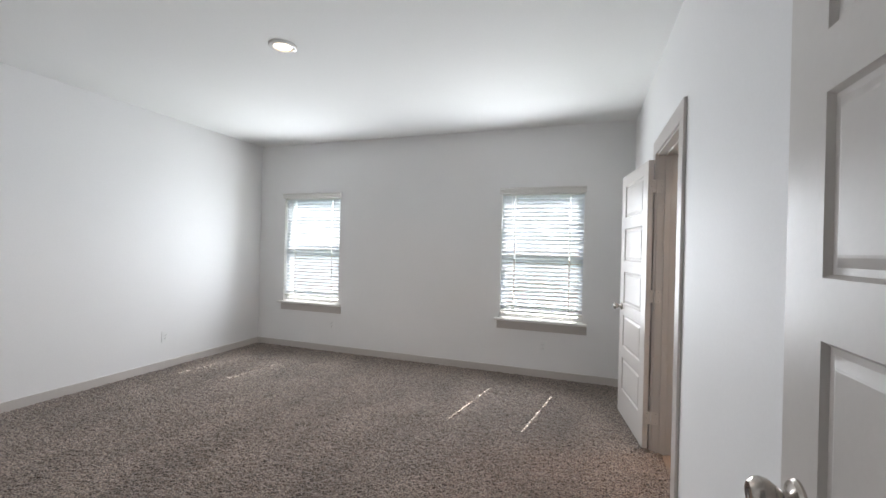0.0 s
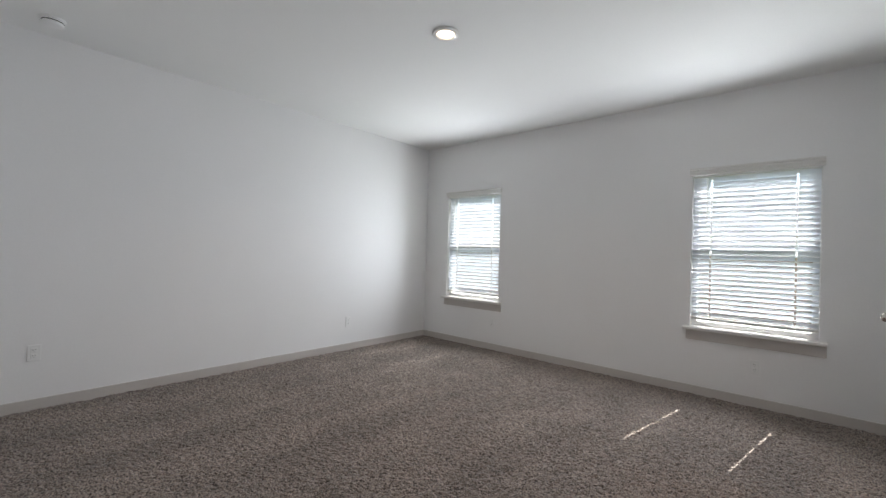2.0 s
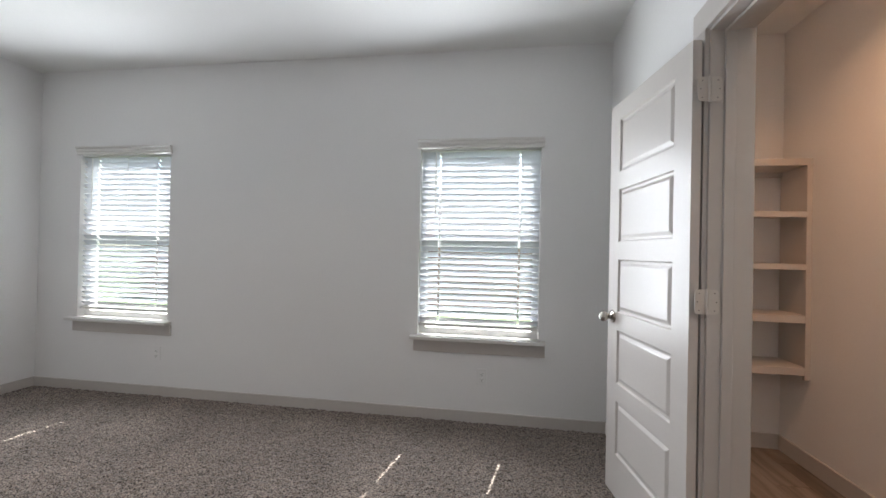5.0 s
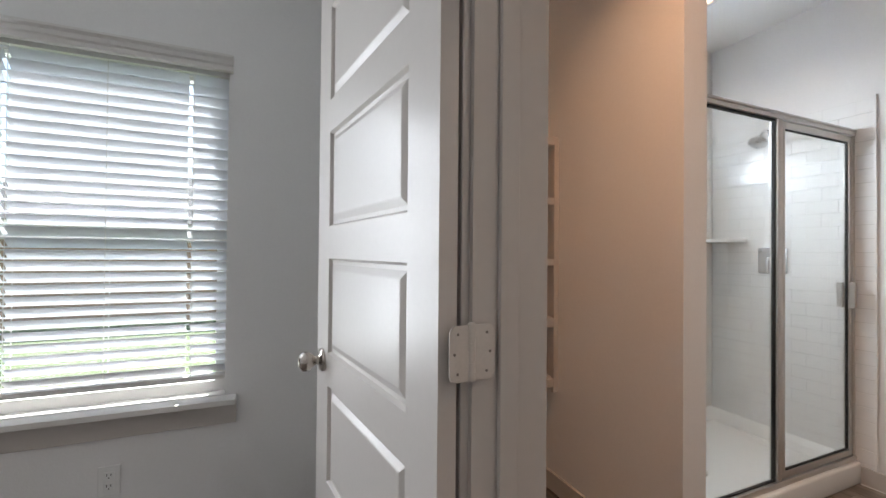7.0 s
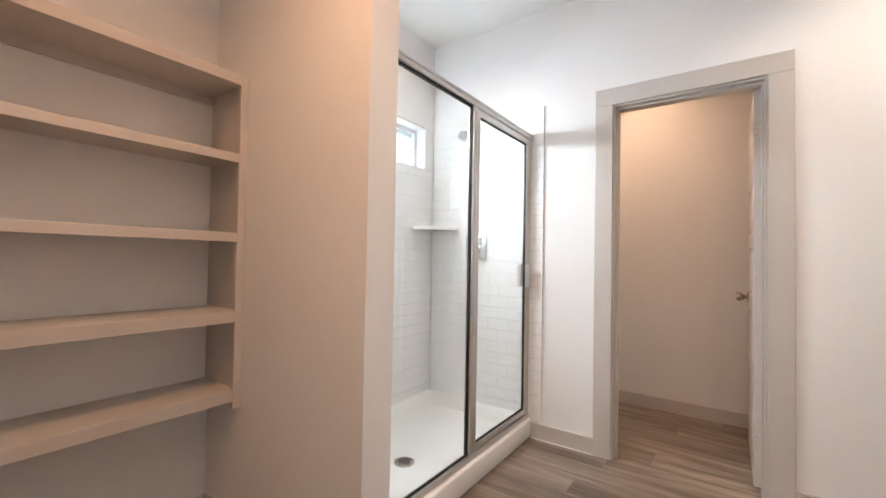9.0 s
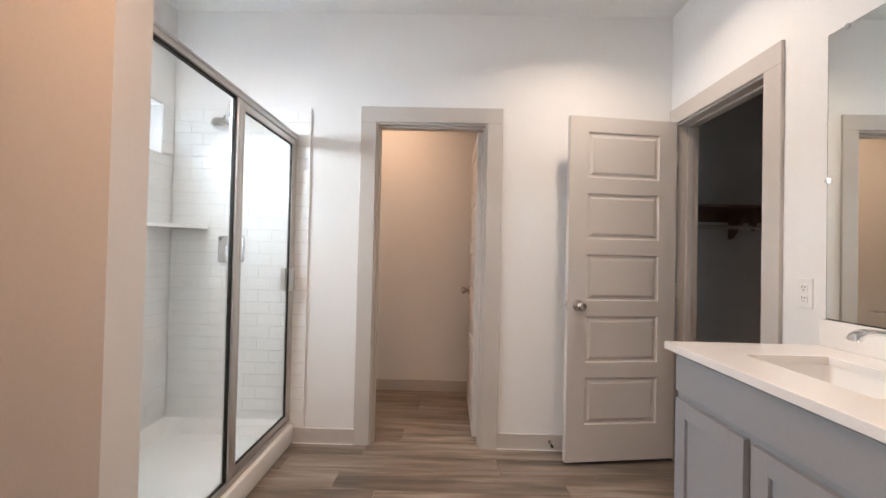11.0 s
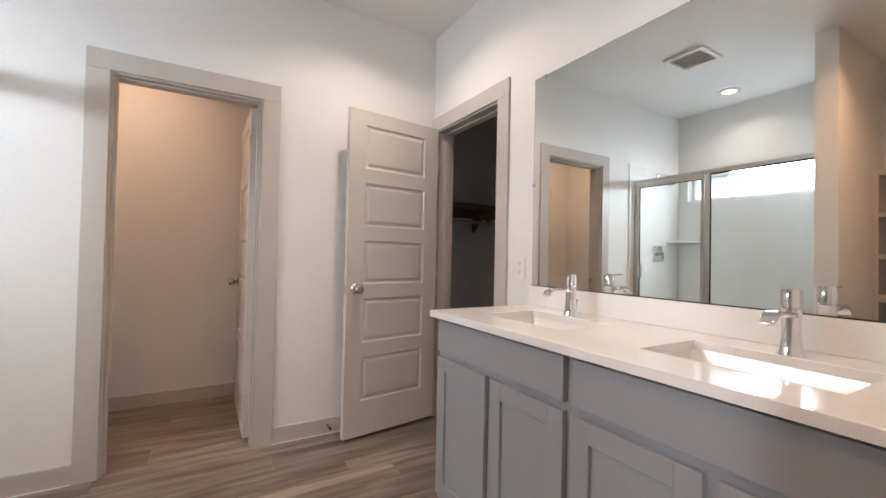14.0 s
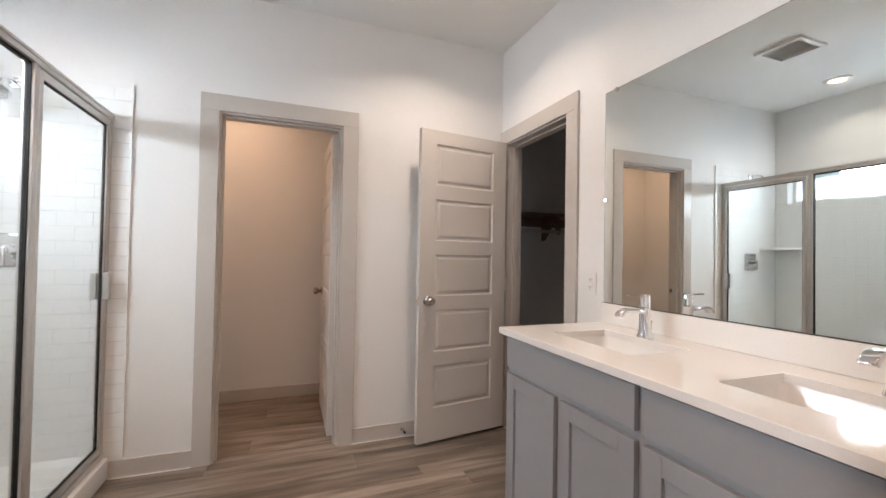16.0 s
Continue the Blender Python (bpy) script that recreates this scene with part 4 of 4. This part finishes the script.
mir = thing("wall_mirror", pose(2.635, BS, 1.005), "large frameless mirror resting on the backsplash", "mirror")
part("glass", boxes((EAST_B + .01 - 2.635, 3.372 - 2.635, .001, .006, 0, 1.037)), M_MIRROR, mir)
part("edge", boxes((3.3722 - 2.635, 3.3735 - 2.635, .001, .006, 0, 1.037), (EAST_B + .01 - 2.635, 3.372 - 2.635, .001, .006, 1.0372, 1.0385), (EAST_B + .01 - 2.635, 3.372 - 2.635, .001, .007, -.004, -.0002)), M_GASKET, mir, "dark polished edge")
for x, z in ((3.30, 1.031), (3.373, .50), (2.2, 1.031)):
    part("clip", boxes((x - 2.635 - .008, x - 2.635 + .008, .001, .010, z - .006, z + .012), bevel=.002), M_CHROME, mir)

# ---------- closet ----------
cs = thing("closet_shelf", pose(5.32, 1.75, 1.62), "dark closet shelf on the wall with a hanging rod below", "shelf")
part("board", boxes((-.31, -.001, -.94, .96, 0, .02)), M_CLOSET, cs)
part("cleat", boxes((-.018, -.001, -.94, .96, -.09, -.001)), M_CLOSET, cs)
part("rod", turned([(.016, -.92), (.016, .94)], Matrix.Translation((-.26, 0, -.15)) @ Matrix.Rotation(radians(-90), 4, 'X'), 14), M_SHELF, cs, "", True)
bm = bmesh.new()
pr = [(-.001, 0), (-.28, 0), (-.287, -.11), (-.262, -.175), (-.234, -.12), (-.20, -.04), (-.03, -.22), (-.001, -.23)]
lo, hi = ([bm.verts.new((x, y, z)) for x, z in pr] for y in (-.006, .026))
bm.faces.new(lo), bm.faces.new(hi[::-1])
for i in range(len(pr)):
    j = (i + 1) % len(pr)
    bm.faces.new((lo[i], lo[j], hi[j], hi[i]))
bk = part("bracket", bm, M_CLOSET, cs)
bk.matrix_basis = pose(0, .12, -.0005)

# door stop behind the closet door
ds = thing("door_stop", pose(BE - .013, 3.585, .055), "spring door stop on the baseboard", "door stop")
part("spring", turned([(.010, 0), (.010, .006), (.006, .008), (.006, .055)], Matrix.Rotation(radians(-90), 4, 'Y'), 12), M_NICKEL, ds, "", True)
part("rubber_tip", turned([(.008, .055), (.008, .068), (.005, .070)], Matrix.Rotation(radians(-90), 4, 'Y'), 12), M_GASKET, ds, "", True)

# ---------- outside ----------
structure("ground", boxes((-400, 400, 6.17, 800, -.42, -.40), (-400, -3.17, -400, 6.17, -.42, -.40), (5.75, 400, -400, 6.17, -.42, -.40), (-3.17, 5.75, -400, -.06, -.42, -.40)), M_GRASS, "mown green lawn behind the house")
fence = thing("fence", pose(0, 15, -.4), "brown wooden privacy fence across the lawn", "fence")
_pl = mesh_of("board", boxes((-.07, .07, -.01, .01, .03, 1.83)), M_FENCE)
for i in range(150):
    b = new("board", _pl)
    b.parent = fence
    b.matrix_basis = pose(-11 + i * .147, random.uniform(-.003, .003), random.uniform(-.01, .01))
part("rail", boxes((-11.1, 11.1, .012, .05, .3, .39), (-11.1, 11.1, .012, .05, 1.45, 1.54)), M_FENCE, fence)
house = thing("neighbour_house", pose(-1, 30, -.4), "pale single storey house beyond the fence", "house")
part("wall", boxes((-11, 11, -4, 4, 0, 2.9)), M_SIDING, house)
bm = bmesh.new()
v = [bm.verts.new(c) for c in ((-11.5, -4.5, 2.85), (11.5, -4.5, 2.85), (11.5, 4.5, 2.85), (-11.5, 4.5, 2.85), (-7, 0, 5.6), (7, 0, 5.6))]
for f in ((0, 1, 5, 4), (1, 2, 5), (2, 3, 4, 5), (3, 0, 4), (3, 2, 1, 0)):
    bm.faces.new([v[i] for i in f])
part("roof", bm, M_ROOF, house, "dark shingle hip roof")
for x in (-7, -1.5, 5):
    w_ = part("window", boxes((x - .6, x + .6, -4.03, -3.99, .9, 2.3)), M_VINYL, house)
    part("pane", boxes((x - .53, x + .53, -4.05, -4.035, .97, 2.23)), M_DARKGLASS, w_)

# ---------- floor planks ----------
PW, PL = .178, 1.22


def planks(x0, x1, y0, y1):
    cache = {}
    x = x0
    while x < x1 - .005:
        xe = min(x + PW, x1)
        y = y0 - random.uniform(.1, 1.1)
        while y < y1:
            a, b = max(y, y0), min(y + PL, y1)
            if b - a > .02:
                key = (round(xe - x, 3), round(b - a, 2))
                if key not in cache:
                    hw, hl = (xe - x) / 2 - .0006, (b - a) / 2 - .0006
                    bm = bmesh.new()
                    q = [[bm.verts.new((s * (hw - i), t * (hl - i), z)) for s, t in ((-1, -1), (1, -1), (1, 1), (-1, 1))] for i, z in ((0, -.004), (0, -.0008), (.0012, .0004))]
                    for lo_, hi_ in zip(q, q[1:]):
                        for k in range(4):
                            bm.faces.new((lo_[k], lo_[(k + 1) % 4], hi_[(k + 1) % 4], hi_[k]))
                    bm.faces.new(q[-1])
                    cache[key] = mesh_of("plank", bm, M_PLANK)
                p = new("plank", cache[key])
                p.parent = fb
                p.matrix_basis = Matrix.Translation(((x + xe) / 2, (a + b) / 2, .0))
            y += PL
        x += PW


fb = bpy.data.objects["floor_bath"]
planks(EAST_A + .06, 4.50, 2.86, 5.30)
planks(4.50, 5.472, 3.43, 5.37)
planks(EAST_A + .06 + PW, 2.83, 5.30, 6.01)

# ---------- shower tiles ----------
TH, TWD, TZ0, ROWS_T = .0764, .1524, .118, 26


def tiles(owner, axis, a0, a1, face, out, skip=None, joined=False):
    """Running-bond wall tiles along axis from a0 to a1 on a face; out is the way they stand out."""
    cache = {}
    bmj = bmesh.new() if joined else None
    for r in range(ROWS_T):
        z0 = TZ0 + r * TH
        at = a0 - (TWD / 2 if r % 2 else 0)
        while at < a1 - .004:
            p, q = max(at, a0), min(at + TWD, a1)
            at += TWD
            if q - p < .012:
                continue
            za, zb = z0, z0 + TH
            spans = [(p, q, za, zb)]
            if skip:
                s0, s1, sz0, sz1 = skip
                if zb > sz0 + .002 and za < sz1 - .002 and q > s0 and p < s1:
                    spans = []
                    if za < sz0 - .01:
                        spans.append((p, q, za, sz0))
                    else:
                        if p < s0 - .012:
                            spans.append((p, s0, za, zb))
                        if q > s1 + .012:
                            spans.append((s1, q, za, zb))
            for p_, q_, a_, b_ in spans:
                hw, hh = (q_ - p_) / 2 - .0004, (b_ - a_) / 2 - .0013
                key = (round(hw, 3), round(hh, 3))
                c = ((p_ + q_) / 2, (a_ + b_) / 2)
                if joined or key not in cache:
                    bm = bmj if joined else bmesh.new()
                    ring = []
                    for i, d in ((0, 0), (0, .0034), (.0016, .0040)):
                        pts = []
                        for s, t in ((-1, -1), (1, -1), (1, 1), (-1, 1)):
                            u, w = s * (hw - i), t * (hh - i)
                            co = (u, out * d, w) if axis == 'x' else (out * d, u, w)
                            if joined:
                                co = (co[0] + (c[0] if axis == 'x' else face), co[1] + (face if axis == 'x' else c[0]), co[2] + c[1])
                            pts.append(bm.verts.new(co))
                        ring.append(pts)
                    for lo_, hi_ in zip(ring, ring[1:]):
                        for k in range(4):
                            bm.faces.new((lo_[k], lo_[(k + 1) % 4], hi_[(k + 1) % 4], hi_[k]))
                    bm.faces.new(ring[-1])
                    if not joined:
                        cache[key] = mesh_of("tile", bm, M_TILE)
                if not joined:
                    o = new("tile", cache[key])
                    o.parent = owner
                    o.matrix_basis = Matrix.Translation((c[0], face, c[1]) if axis == 'x' else (face, c[0], c[1]))
    if joined:
        tagged(part("tile_field", bmj, M_TILE, owner), kind="stuff")


wall_n, wall_e, wall_p = (bpy.data.objects[k] for k in ("wall_north", "wall_bath_east", "wall_partition"))
TEDGE = 5.14
for owner, axis, a0, a1, face, out in ((wall_e, 'y', TEDGE, NORTH - .004, BE, -1), (wall_p, 'y', 5.20, NORTH - .004, 2.955, 1)):
    t = sorted((face, face + out * .003))
    g_ = part("grout", boxes((a0, a1, *t, TZ0, TZ0 + ROWS_T * TH) if axis == 'x' else (*t, a0, a1, TZ0, TZ0 + ROWS_T * TH)), M_GROUT, owner)
part("grout", wall_bm('x', 2.959, BE - .004, NORTH - .003, NORTH, TZ0, TZ0 + ROWS_T * TH, [(*SW, *SWZ)]), M_GROUT, wall_n)
tiles(wall_e, 'y', TEDGE, NORTH - .008, BE - .002, -1)
tiles(wall_n, 'x', 2.965, BE - .010, NORTH - .002, -1, (*SW, *SWZ))
tiles(wall_p, 'y', 5.20, NORTH - .008, 2.957, 1, None, True)
structure("trim_tile", boxes((BE - .012, BE, TEDGE - .009, TEDGE, 0.0, TZ0 + ROWS_T * TH + .012), bevel=.002), M_ACRYL, "white bullnose trim at the edge of the shower tile")
